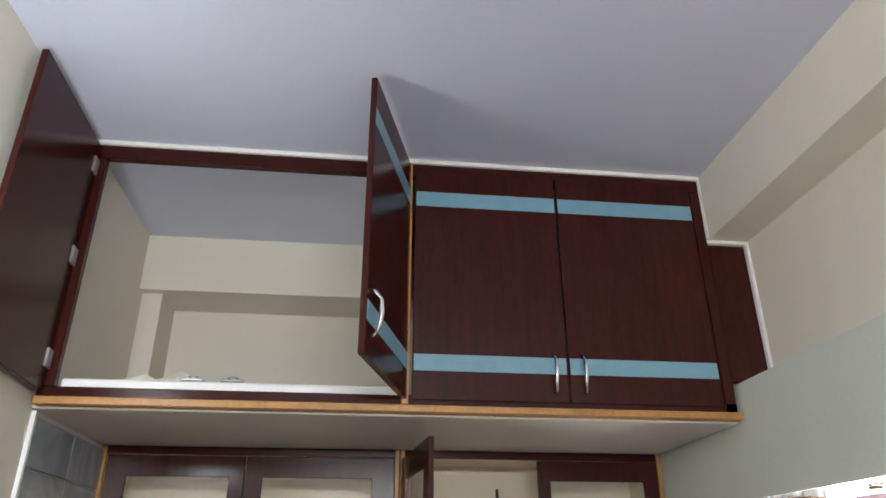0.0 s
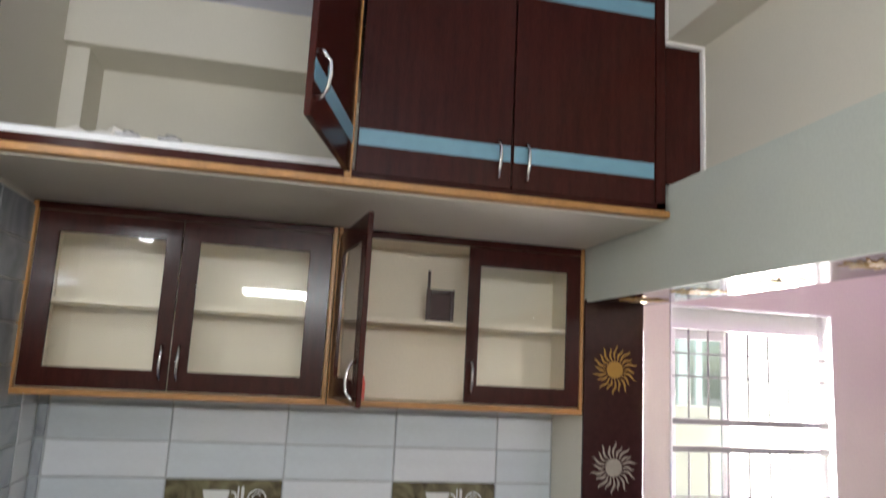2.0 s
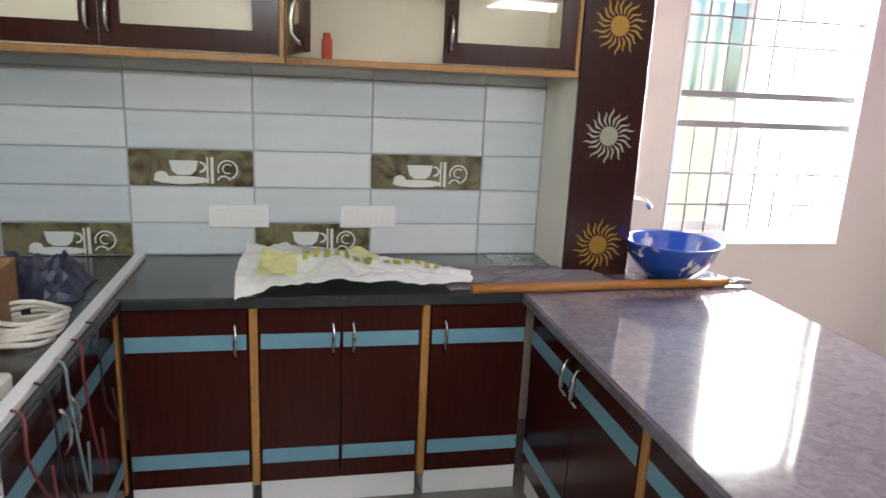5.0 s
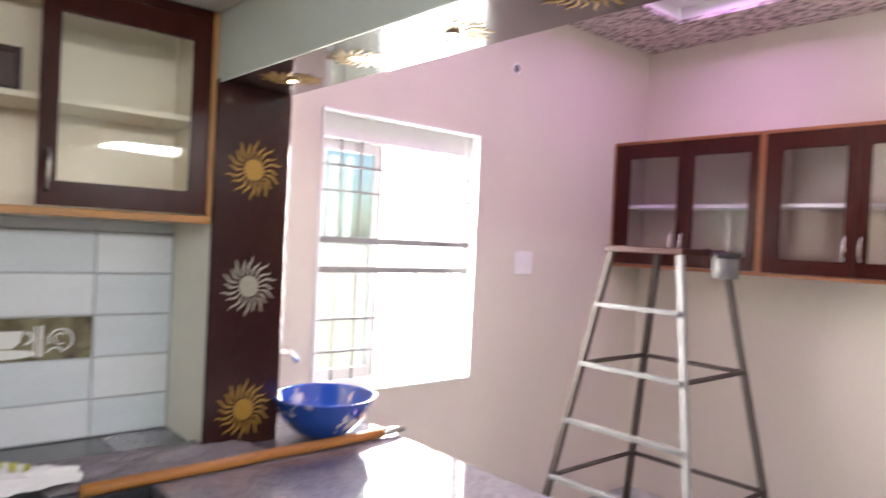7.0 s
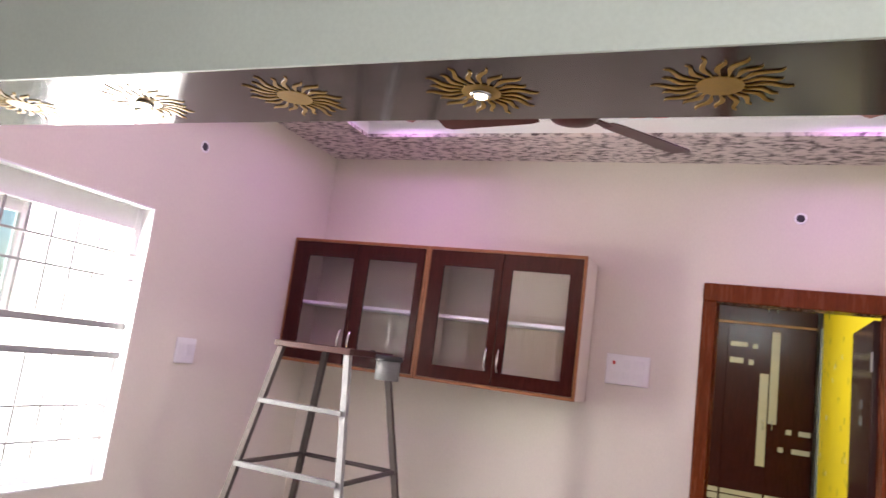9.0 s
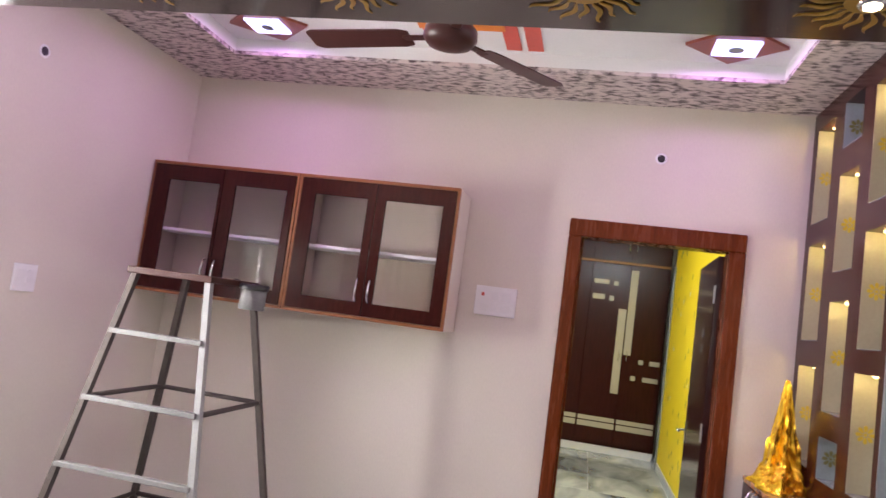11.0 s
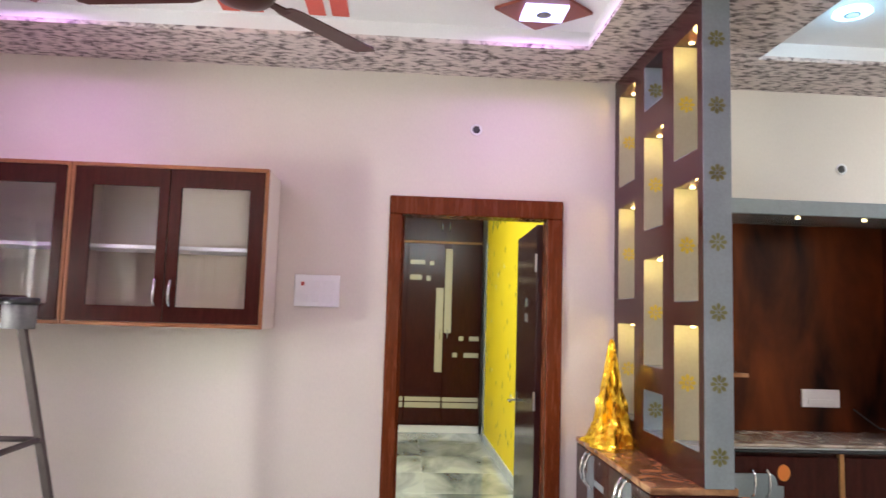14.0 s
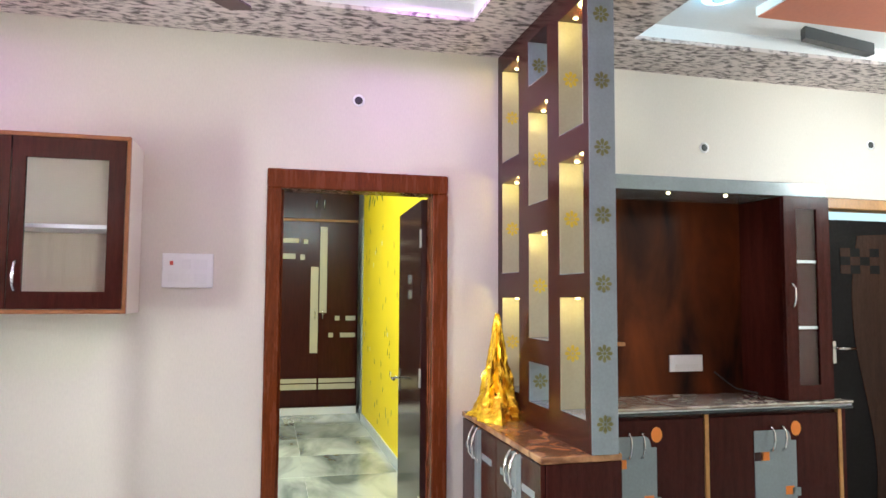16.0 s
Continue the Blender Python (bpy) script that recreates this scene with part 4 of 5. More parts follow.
# leaf prints on the yellow wall
prints = thing("wall_prints", 8.5, -0.358, 1.0, "small dark leaf prints scattered on the yellow wall", "wall print")
rng = random.Random(11)
LEAF_BM = bmesh.new()
bm_slab(LEAF_BM, [(0, 0.035), (0.012, 0.01), (0.008, -0.03), (-0.006, -0.032), (-0.012, 0.008)], 0.0015, lambda u, v, w: Vector((u, w, v)))
LEAF = finish(LEAF_BM, "leaf_print", OLIVE)
DAISY_BM = bmesh.new()
bm_slab(DAISY_BM, [((0.03 if k % 2 else 0.016) * math.cos(math.pi * k / 8), (0.03 if k % 2 else 0.016) * math.sin(math.pi * k / 8)) for k in range(16)], 0.0015, lambda u, v, w: Vector((u, w, v)))
DAISY = finish(DAISY_BM, "flower_print", WHITE)
for k in range(70):
    share("leaf_print", LEAF, prints, pose(rng.uniform(-2.4, 2.4), -0.0015, rng.uniform(-0.85, 1.35), 0, rng.uniform(-30, 30), 0))
for k in range(16):
    share("flower_print", DAISY, prints, pose(rng.uniform(-2.4, 2.4), -0.0015, rng.uniform(-0.85, 1.2)))
GREENBIT = material("dark_green_print", (0.03, 0.10, 0.05), 0.5, vary=0.2)
LEAF2 = LEAF.copy()
LEAF2.materials.clear()
LEAF2.materials.append(GREENBIT)
for k in range(46):
    share("leaf_print", LEAF2, prints, pose(rng.uniform(-2.4, 2.4), -0.0015, rng.uniform(1.5, 1.95), 0, rng.uniform(-60, 60), 0) @ Matrix.Scale(1.7, 4))

# ---- display partition on the shoe cabinet ----
PX0, PY0, PY1, PZ0 = 4.74, -0.525, -0.413, 0.945
par = thing("display_partition", 5.3, -0.46, PZ0, "maroon display partition with lit openings and grey flowered jambs", "partition")
cols = {(5.782, 5.527): ((1.073, 1.539), (1.665, 2.147), (2.258, 2.76)),
        (5.396, 5.156): ((1.052, 1.24), (1.35, 1.844), (1.98, 2.435), (2.56, 2.785)),
        (5.032, 4.790): ((1.068, 1.542), (1.638, 2.12), (2.236, 2.745))}
o = BASE[par.name]
bm = bmesh.new()


def pbox(x0, x1, z0, z1):
    bm_box(bm, x0 - o.x, x1 - o.x, PY0 - o.y, PY1 - o.y, z0 - o.z, z1 - o.z, 0.0)


edges = [5.85, 5.782, 5.527, 5.396, 5.156, 5.032, 4.790, PX0 + 0.004]
for a, b in ((0, 1), (2, 3), (4, 5), (6, 7)):
    pbox(edges[b], edges[a], PZ0, SOF - 0.002)
for (xa, xb), zs in cols.items():
    z = PZ0
    for z0, z1 in zs:
        pbox(xb, xa, z, z0)
        z = z1
    pbox(xb, xa, z, SOF - 0.002)
part("frame", bm, MAROON, par)
box("end_panel", par, PX0, PX0 + 0.0035, PY0, PY1, PZ0, SOF - 0.002, GREYLAM, 0.0005, "grey laminate end panel")
petal = bmesh.new()
for k in range(8):
    a = math.pi * k / 4
    c, s = math.cos(a), math.sin(a)
    bm_slab(petal, [(u * c - v * s, u * s + v * c) for u, v in ((0.008, 0), (0.018, 0.0065), (0.03, 0.007), (0.036, 0), (0.03, -0.007), (0.018, -0.0065))], 0.0012, lambda u, v, w: Vector((-w, u, v)))
bm_slab(petal, [(0.006 * math.cos(math.pi * k / 4), 0.006 * math.sin(math.pi * k / 4)) for k in range(8)], 0.0012, lambda u, v, w: Vector((-w, u, v)))
FLOWER = finish(petal, "flower_print", OLIVE)
FLOWER2 = FLOWER.copy()
FLOWER2.materials.clear()
FLOWER2.materials.append(LITFLOWER)
for k in range(8):
    share("flower_print", FLOWER, par, pose(PX0 - 0.0003 - o.x, (PY0 + PY1) / 2 - o.y, 1.06 + 0.268 * k - o.z))
DOT_BM = bmesh.new()
bm_lathe(DOT_BM, [(0.010, 0), (0.011, -0.005), (0.007, -0.008)], 14)
DOT = finish(DOT_BM, "niche_light", LEDSMALL)
for (xa, xb), zs in cols.items():
    for n, (z0, z1) in enumerate(zs):
        # lit niches take the jamb and flower colours with lamplight painted in
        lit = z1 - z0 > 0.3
        box("jamb", par, xa - 0.004, xa - 0.0005, PY0 + 0.001, PY1 - 0.001, z0, z1, LITJAMB if lit else GREYLAM, 0, "laminate jamb lining with the niche lamps' glow in its colour" if lit else "grey laminate jamb lining")
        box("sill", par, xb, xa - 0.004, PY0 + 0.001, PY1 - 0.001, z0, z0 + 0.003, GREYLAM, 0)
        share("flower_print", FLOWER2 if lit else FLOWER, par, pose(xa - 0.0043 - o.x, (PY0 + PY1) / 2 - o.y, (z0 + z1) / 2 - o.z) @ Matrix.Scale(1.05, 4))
        if z1 - z0 > 0.3:
            for dx in (0.06, 0.18):
                share("niche_light", DOT, par, pose(xb + dx - o.x, (PY0 + PY1) / 2 - o.y, z1 - 0.0005 - o.z))
            lamp("niche_glow", "POINT", pose((xa + xb) / 2, (PY0 + PY1) / 2, z1 - 0.035), 0.8, (1.0, 0.74, 0.25), 0.015)

shoe = thing("shoe_cabinet", 5.3, -0.38, 0, "low maroon shoe cabinet with grey strips and brown marble top", "cabinet")
SX0, SY0, SY1 = 4.76, -0.55, -0.215
box("body", shoe, SX0, HX - 0.005, SY0, SY1 - 0.02, 0.02, 0.915, MAROON, 0.003)
box("top", shoe, SX0 - 0.004, HX - 0.005, SY0, SY1 + 0.004, 0.916, 0.943, TVSTONE, 0.004, "brown marble top")


def shoe_handle(d, x):
    o2 = BASE[d.name]
    hb = share("handle", HANDLE, d, pose(x - o2.x, SY1 + 0.001 - o2.y, 0.83 - o2.z, 0, 0, 180) @ Matrix.Scale(1.25, 4))
    hb["label"] = "arched chrome bar handle"


for x0, x1, hx in ((4.765, 5.025, 5.00), (5.03, 5.29, 5.06), (5.295, 5.565, 5.535), (5.57, 5.84, 5.60)):
    d = box("door", shoe, x0, x1, SY1 - 0.019, SY1, 0.04, 0.91, MAROON, 0.002)
    box("strip", d, (x1 - 0.05 if hx > (x0 + x1) / 2 else x0), (x1 if hx > (x0 + x1) / 2 else x0 + 0.05), SY1, SY1 + 0.002, 0.04, 0.905, GREYLAM, 0.0005, "grey laminate strip")
    box("strip", d, x0 + 0.06, x1 - 0.06, SY1, SY1 + 0.002, 0.77, 0.80, GREYLAM, 0.0005, "grey laminate strip")
    shoe_handle(d, hx)
# foil-wrapped idol shape on the cabinet: a draped cone
bm = bmesh.new()
n, m = 48, 40
rings = []
for j in range(m + 1):
    q = j / m
    rad = 0.085 * (1 - q) ** 1.3 + 0.030 * (1 - q) ** 0.4 + 0.007 + 0.030 * max(0.0, 0.22 - q) / 0.22
    ring = []
    for k in range(n):
        a = 2 * math.pi * k / n
        fold = 0.24 * math.sin(a * 3 + q * 2.0) * (1 - q) + 0.16 * math.sin(a * 7 - q * 3) * (1 - 0.6 * q)
        crease = abs(noise.noise(Vector((math.cos(a) * 5, math.sin(a) * 5, q * 4)))) + 0.35 * noise.noise(Vector((math.cos(a) * 9, math.sin(a) * 9, q * 16)))
        w = 0.90 + fold + 0.34 * crease
        lift = 0.016 * noise.noise(Vector((math.cos(a) * 5, math.sin(a) * 5, q * 9 + 3))) if j else 0.0
        ring.append(bm.verts.new((rad * 1.15 * w * math.cos(a) - 0.015 * q, rad * 0.85 * w * math.sin(a), max(0.0, 0.515 * q + lift))))
    rings.append(ring)
for r0, r1 in zip(rings, rings[1:]):
    for k in range(n):
        bm.faces.new((r0[k], r0[(k + 1) % n], r1[(k + 1) % n], r1[k]))
bm.faces.new(rings[0][::-1])
bm.faces.new(rings[-1])
plain("foil_parcel", bm, FOIL, "tall pointed parcel wrapped in crinkled golden foil", "parcel", (5.62, -0.325, 0.944))

# ---- television unit and main door in the living room ----
tv = thing("tv_unit", 5.6, -1.6, 0, "dark mottled veneer television unit with marble top and cabinets below", "tv unit")
TY0, TY1, TFX = -2.26, -0.56, 5.43
box("back_panel", tv, HX - 0.03, HX - 0.003, -2.20, TY1, 0.99, 2.10, WALNUT, 0.002, "mottled dark brown veneer panel")
box("canopy", tv, 5.47, HX - 0.003, -2.20, TY1, 2.10, 2.175, GREYLAM, 0.003, "grey laminate canopy")
box("counter", tv, TFX - 0.02, HX - 0.003, TY0 - 0.02, TY1, 0.981, 0.996, COUNTERSTONE, 0.004, "pale brown marble counter top")
box("counter_edge", tv, TFX - 0.012, HX - 0.003, TY0 - 0.015, TY1, 0.972, 0.981, WHITE, 0.002, "white marble edge band")
box("counter_edge", tv, TFX - 0.018, HX - 0.003, TY0 - 0.02, TY1, 0.955, 0.972, BLACKSTONE, 0.005, "rounded black granite edge")
box("body", tv, TFX + 0.02, HX - 0.003, TY0, TY1, 0.0, 0.955, MAROON, 0.002)
for y0, y1, h0 in ((-2.19, -1.40, -1.80), (-1.372, -0.56, -0.98)):
    d = box("door", tv, TFX, TFX + 0.019, y0, y1, 0.06, 0.935, MAROON, 0.002)
    ob = bmesh.new()
    shape = [(h0 + 0.135, 0.10), (h0 + 0.135, 0.857), (h0 - 0.055, 0.857)] + [(h0 - 0.055 - 0.034 * math.sin(math.pi * k / 12), 0.857 - 0.055 * (1 - math.cos(math.pi * k / 12))) for k in range(1, 7)] + [(h0 - 0.12, 0.80), (h0 - 0.12, 0.10)]
    bm_slab(ob, shape, 0.003, lambda u, v, w: Vector((TFX - w - tv.location.x, u - tv.location.y, v)))
    part("inlay", ob, GREYLAM, d, "grey laminate inlay with a scooped corner")
    handle(d, TFX - 0.003, h0 + 0.034, 0.815, "-x")
    handle(d, TFX - 0.003, h0 - 0.036, 0.815, "-x")
    ob = bmesh.new()
    bm_slab(ob, [(0.030 * math.cos(math.pi * k / 9), 0.038 * math.sin(math.pi * k / 9)) for k in range(18)], 0.003, lambda u, v, w: Vector((TFX - w - tv.location.x, h0 - 0.122 + u - tv.location.y, 0.861 + v)))
    part("inlay", ob, ORANGE, d, "orange oval inlay")
    for a, z, m in ((0.072, 0.725, ORANGE), (0.11, 0.725, DARKBROWN), (-0.075, 0.545, ORANGE), (-0.115, 0.535, GREYLAM)):
        box("inlay", d, TFX - 0.0045, TFX - 0.003, h0 + a - 0.026, h0 + a + 0.026, z - 0.022, z + 0.022, m, 0.0005, "orange square inlay" if m is ORANGE else "")
for y in (-2.20, -1.386):
    box("mullion", tv, TFX - 0.005, TFX + 0.02, y - 0.012, y + 0.012, 0.04, 0.955, OAK, 0.002, "golden oak edging")
tall = box("side_cabinet", tv, TFX + 0.04, HX - 0.031, -2.19, -1.90, 0.997, 2.099, MAROON, 0.003, "narrow glazed side cabinet")
gd = leaf("door", tv, "x", -2.195, -1.90, TFX + 0.02, 0.999, 2.098, MAROON, glass=(-2.11, -1.98, 1.08, 2.03))
handle(gd, TFX + 0.02, -1.94, 1.56, "-x")
for z in (1.378, 1.735):
    box("shelf", tv, TFX + 0.032, TFX + 0.039, -2.11, -1.98, z, z + 0.015, WHITE, 0.001, "white shelf edge")
for y in (-0.90, -1.26, -1.61):
    share("spotlight", DOT, tv, pose(5.54 - 5.6, y + 1.6, 2.0995))
box("shelf", tv, 5.45, HX - 0.03, -0.95, -0.75, 1.30, 1.32, TVSTONE, 0.002, "small wall shelf")
sw = thing("socket_plate", HX - 0.03, -1.53, 1.17, "white modular socket plate on the dark panel", "socket")
box("plate", sw, HX - 0.042, HX - 0.03, -1.633, -1.422, 1.124, 1.218, PLASTIC, 0.003)
box("rocker", sw, HX - 0.046, HX - 0.042, -1.60, -1.455, 1.14, 1.165, WHITE, 0.001)
bm = bmesh.new()
bm_tube(bm, [(5.80, -1.70, 1.12), (5.77, -1.74, 1.08), (5.74, -1.80, 1.03), (5.68, -1.92, 1.005), (5.62, -1.99, 0.996)], 0.005, 6)
plain("cable", bm, BLACK, "loose dark cable end on the marble counter", "cable")

door2 = tagged(new("door_2"), "dark main door with curved brown inlay in an orange wood frame", "door", kind="structure")
door2.location = (HX, -2.86, 0)
BASE[door2.name] = Vector((HX, -2.86, 0))
for y0, y1, z0, z1 in ((MY1, MY1 + 0.07, 0, MZ), (MY0 - 0.07, MY0, 0, MZ), (MY0 - 0.07, MY1 + 0.07, MZ, MZ + 0.065)):
    box("frame", door2, HX - 0.015, HX + 0.13, y0, y1, z0, z1, OAK if z0 else DOORWOOD, 0.005)
box("door_leaf", door2, HX + 0.06, HX + 0.10, MY0, MY1, 0.01, MZ - 0.06, BLACKGLOSS, 0.004, "black gloss door leaf")
cur = bmesh.new()
outline = [(MY0 + 0.02, 0.05)] + [(-2.855 + 0.075 * math.cos((z - 1.50) * 3.0), z) for z in [0.1 + 0.097 * k for k in range(20)]] + [(MY0 + 0.02, 1.97)]
bm_slab(cur, outline, 0.003, lambda u, v, w: Vector((0.06 - w, u + 2.86, v)))
part("inlay", cur, DOORINLAY, door2, "curved dark brown inlay")
for k in range(3):
    for j in range(4):
        box("inlay", door2, HX + 0.0545, HX + 0.0562, -2.70 - 0.075 * (j + 1), -2.70 - 0.075 * j, 1.70 + 0.054 * k, 1.754 + 0.054 * k, BLACKGLOSS if (k + j) % 2 else DOORINLAY, 0)
lv = bmesh.new()
bm_tube(lv, [(0.06, 0.235, 1.235), (0.012, 0.235, 1.235), (0.006, 0.225, 1.235), (0.006, 0.12, 1.235)], 0.008, 8)
bm_box(lv, 0.052, 0.06, 0.215, 0.255, 1.14, 1.28, 0.002)
part("door_handle", lv, CHROME, door2, "chrome lever handle")

# ---- ladder stand ----
lad = thing("step_ladder", 4.895, 2.462, 0, "bare metal four-legged step ladder with a flat top", "ladder")


def leg_at(sx, sy, z):
    return Vector((sx * (0.202 + (1.56 - z) * 0.13), sy * (0.182 + (1.56 - z) * 0.165), z))


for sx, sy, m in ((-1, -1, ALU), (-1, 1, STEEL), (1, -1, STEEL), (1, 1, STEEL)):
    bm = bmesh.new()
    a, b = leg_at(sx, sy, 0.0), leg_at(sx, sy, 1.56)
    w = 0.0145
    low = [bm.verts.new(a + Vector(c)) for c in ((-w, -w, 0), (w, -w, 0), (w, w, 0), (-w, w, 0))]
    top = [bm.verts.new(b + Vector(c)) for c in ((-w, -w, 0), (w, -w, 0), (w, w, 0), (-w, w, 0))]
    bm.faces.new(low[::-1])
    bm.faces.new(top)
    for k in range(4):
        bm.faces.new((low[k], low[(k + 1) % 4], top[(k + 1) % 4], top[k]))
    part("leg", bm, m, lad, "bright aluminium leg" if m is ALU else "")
for z in (1.295, 1.0, 0.715, 0.43, 0.15):
    bm = bmesh.new()
    a, b = leg_at(-1, -1, z), leg_at(-1, 1, z)
    bm_box(bm, a.x - 0.028, a.x + 0.006, a.y, b.y, z - 0.011, z + 0.011, 0.002)
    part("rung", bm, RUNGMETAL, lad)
for p, q in (((-1, -1), (1, -1)), ((1, -1), (1, 1)), ((1, 1), (-1, 1))):
    for z in (1.0, 0.43):
        bm = bmesh.new()
        bm_tube(bm, [leg_at(*p, z), leg_at(*q, z)], 0.012, 6)
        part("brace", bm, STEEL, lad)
top = bmesh.new()
for b in ((-0.225, -0.185, -0.205, 0.215), (0.185, 0.222, -0.205, 0.205), (-0.185, 0.185, -0.205, -0.17), (-0.185, 0.185, 0.17, 0.205)):
    bm_box(top, *b, 1.555, 1.585, 0.003)
part("top_frame", top, FANBROWN, lad, "dark brown top frame")
can = thing("paint_tin", 5.02, 2.33, 1.585, "small grey paint tin on the ladder top", "tin")
bm = bmesh.new()
bm_lathe(bm, [(0.055, 1.455), (0.060, 1.458), (0.060, 1.55), (0.057, 1.553)], 22)
can.location = (4.895 + 0.06, 2.462 - 0.265, 0)
part("tin_body", bm, RUNGMETAL, can)
bm = bmesh.new()
bm_lathe(bm, [(0.066, 1.548), (0.068, 1.552), (0.068, 1.572), (0.060, 1.576)], 22)
part("rim", bm, BLACK, can, "black rim")
bm = bmesh.new()
bm_tube(bm, [(0.0, 0.055, 1.56), (0.0, 0.075, 1.575), (0.0, 0.085, 1.588), (0.0, 0.11, 1.588)], 0.004, 6)
part("hook", bm, STEEL, can, "wire hook over the ladder top")
can["label"] = "small grey paint tin with black rim hooked on the ladder top"

# ---- ceiling fan ----
FX, FYY = 4.49, 1.30
fan = thing("ceiling_fan", FX, FYY, TRAY, "dark brown three-bladed ceiling fan", "fan")
bm = bmesh.new()
bm_lathe(bm, [(0.05, -0.001), (0.055, -0.02), (0.02, -0.06), (0.012, -0.062)], 20)
part("canopy", bm, FANBROWN, fan)
bm = bmesh.new()
bm_lathe(bm, [(0.011, -0.06), (0.011, -0.27)], 12)
part("rod", bm, FANBROWN, fan)
bm = bmesh.new()
bm_lathe(bm, [(0.03, -0.25), (0.085, -0.265), (0.105, -0.285), (0.108, -0.32), (0.09, -0.345), (0.045, -0.36), (0.01, -0.362)], 28)
part("motor", bm, FANBROWN, fan)
for k in range(3):
    bm = bmesh.new()
    bm_box(bm, 0.07, 0.20, -0.02, 0.02, -0.318, -0.31, 0.002)
    bm_slab(bm, [(0.17, -0.05), (0.21, -0.062), (0.60, -0.068), (0.63, -0.05), (0.63, 0.05), (0.60, 0.062), (0.21, 0.055), (0.17, 0.04)], 0.006, lambda u, v, w: Vector((u, v, -0.315 + w + v * 0.16)))
    b = part("blade", bm, FANBROWN, fan)
    b.matrix_local = pose(0, 0, 0, 0, 0, -38 + 120 * k)
# ceiling decoration: coral stripes, orange disc, diamond lamps
deco = thing("ceiling_decoration", FX, 1.315, TRAY, "coral red stripes and orange plate painted on the tray ceiling", "decoration")
for y0, y1 in ((1.02, 1.10), (1.13, 1.21), (1.42, 1.50), (1.53, 1.61)):
    box("stripe", deco, 3.75, 5.36, y0, y1, TRAY - 0.005, TRAY - 0.001, RED, 0.0005)
box("plate", deco, 4.05, 5.12, 1.19, 1.62, TRAY - 0.012, TRAY - 0.006, ORANGE, 0.001, "orange plate")
VIOLET = (0.80, 0.36, 1.0)
for x, y in ((5.16, 2.46), (5.17, 0.13), (3.80, 2.46), (3.80, 0.13)):
    d = thing("ceiling_lamp", x, y, TRAY, "lit violet-white LED panel on a dark red diamond plate", "ceiling lamp", "tray ceiling lamps")
    bm = bmesh.new()
    bm_slab(bm, [(0.205, 0), (0, 0.225), (-0.205, 0), (0, -0.225)], 0.014, lambda u, v, w: Vector((u, v, -w)))
    part("plate", bm, PLATERED, d, "dark coppery red diamond plate")
    bm = bmesh.new()
    bm_slab(bm, [(0.075, -0.075), (0.075, 0.075), (-0.075, 0.075), (-0.075, -0.075)], 0.012, lambda u, v, w: Vector((u * 1.1, v * 1.3, -0.0145 - w)))
    part("diffuser", bm, LEDVIOLET, d, "violet-white glowing panel")
    bm = bmesh.new()
    bm_lathe(bm, [(0.030, -0.0268), (0.034, -0.030), (0.026, -0.031)], 16)
    part("sensor_ring", bm, GREYLAM, d)
    lamp("tray_lamp", "AREA", pose(x, y, TRAY - 0.033), 5.2, VIOLET, 0.16, 0.19)
ring = thing("ceiling_lamp", 5.02, -1.22, TRAY, "cyan-white LED ring lamp in the living tray ceiling", "ceiling lamp", "living ceiling lamps")
bm = bmesh.new()
bm_lathe(bm, [(0.075, -0.001), (0.08, -0.012), (0.05, -0.018)], 24)
part("ring", bm, LEDBLUE, ring)
bm = bmesh.new()
bm_lathe(bm, [(0.036, -0.0185), (0.036, -0.022), (0.02, -0.023)], 20)
part("sensor_cap", bm, GREYLAM, ring, "grey centre cap")
lamp("living_ring_lamp", "POINT", pose(5.02, -1.22, TRAY - 0.07), 1.0, (0.40, 0.72, 1.0), 0.04)
deco2 = thing("ceiling_decoration", 4.8, -2.0, TRAY, "dropped coral panel with white sides in the living tray ceiling", "decoration")
box("body", deco2, 4.10, 5.09, -2.75, -1.47, TRAY - 0.046, TRAY - 0.001, WHITE, 0.002, "white painted sides")
box("plate", deco2, 4.106, 5.084, -2.744, -1.476, TRAY - 0.052, TRAY - 0.0465, CORAL, 0.001, "coral painted underside")
bm = bmesh.new()
bm_slab(bm, [(5.22 - 4.8, -1.87 + 2.0), (5.275 - 4.8, -1.89 + 2.0), (5.385 - 4.8, -2.42 + 2.0), (5.33 - 4.8, -2.42 + 2.0)], 0.062, lambda u, v, w: Vector((u, v, -w - 0.0005)))
part("bar", bm, BLACK, deco2, "black bar")

# ---- switch plates, wall holes ----


def plate(name, x0, x1, y0, y1, z0, z1, facing, label, cells):
    t = thing(name, (x0 + x1) / 2, (y0 + y1) / 2, (z0 + z1) / 2, label, "switch")
    box("plate", t, x0, x1, y0, y1, z0, z1, PLASTIC, 0.003)
    for c, (u, w, du, dw, m) in enumerate(cells):
        if facing == "-x":
            box("switch", t, x0 - 0.003, x0, y1 - u - du, y1 - u, z1 - w - dw, z1 - w, m, 0.001)
        else:
            box("switch", t, x0 + u, x0 + u + du, y0 - 0.003, y0, z1 - w - dw, z1 - w, m, 0.001)
    return t


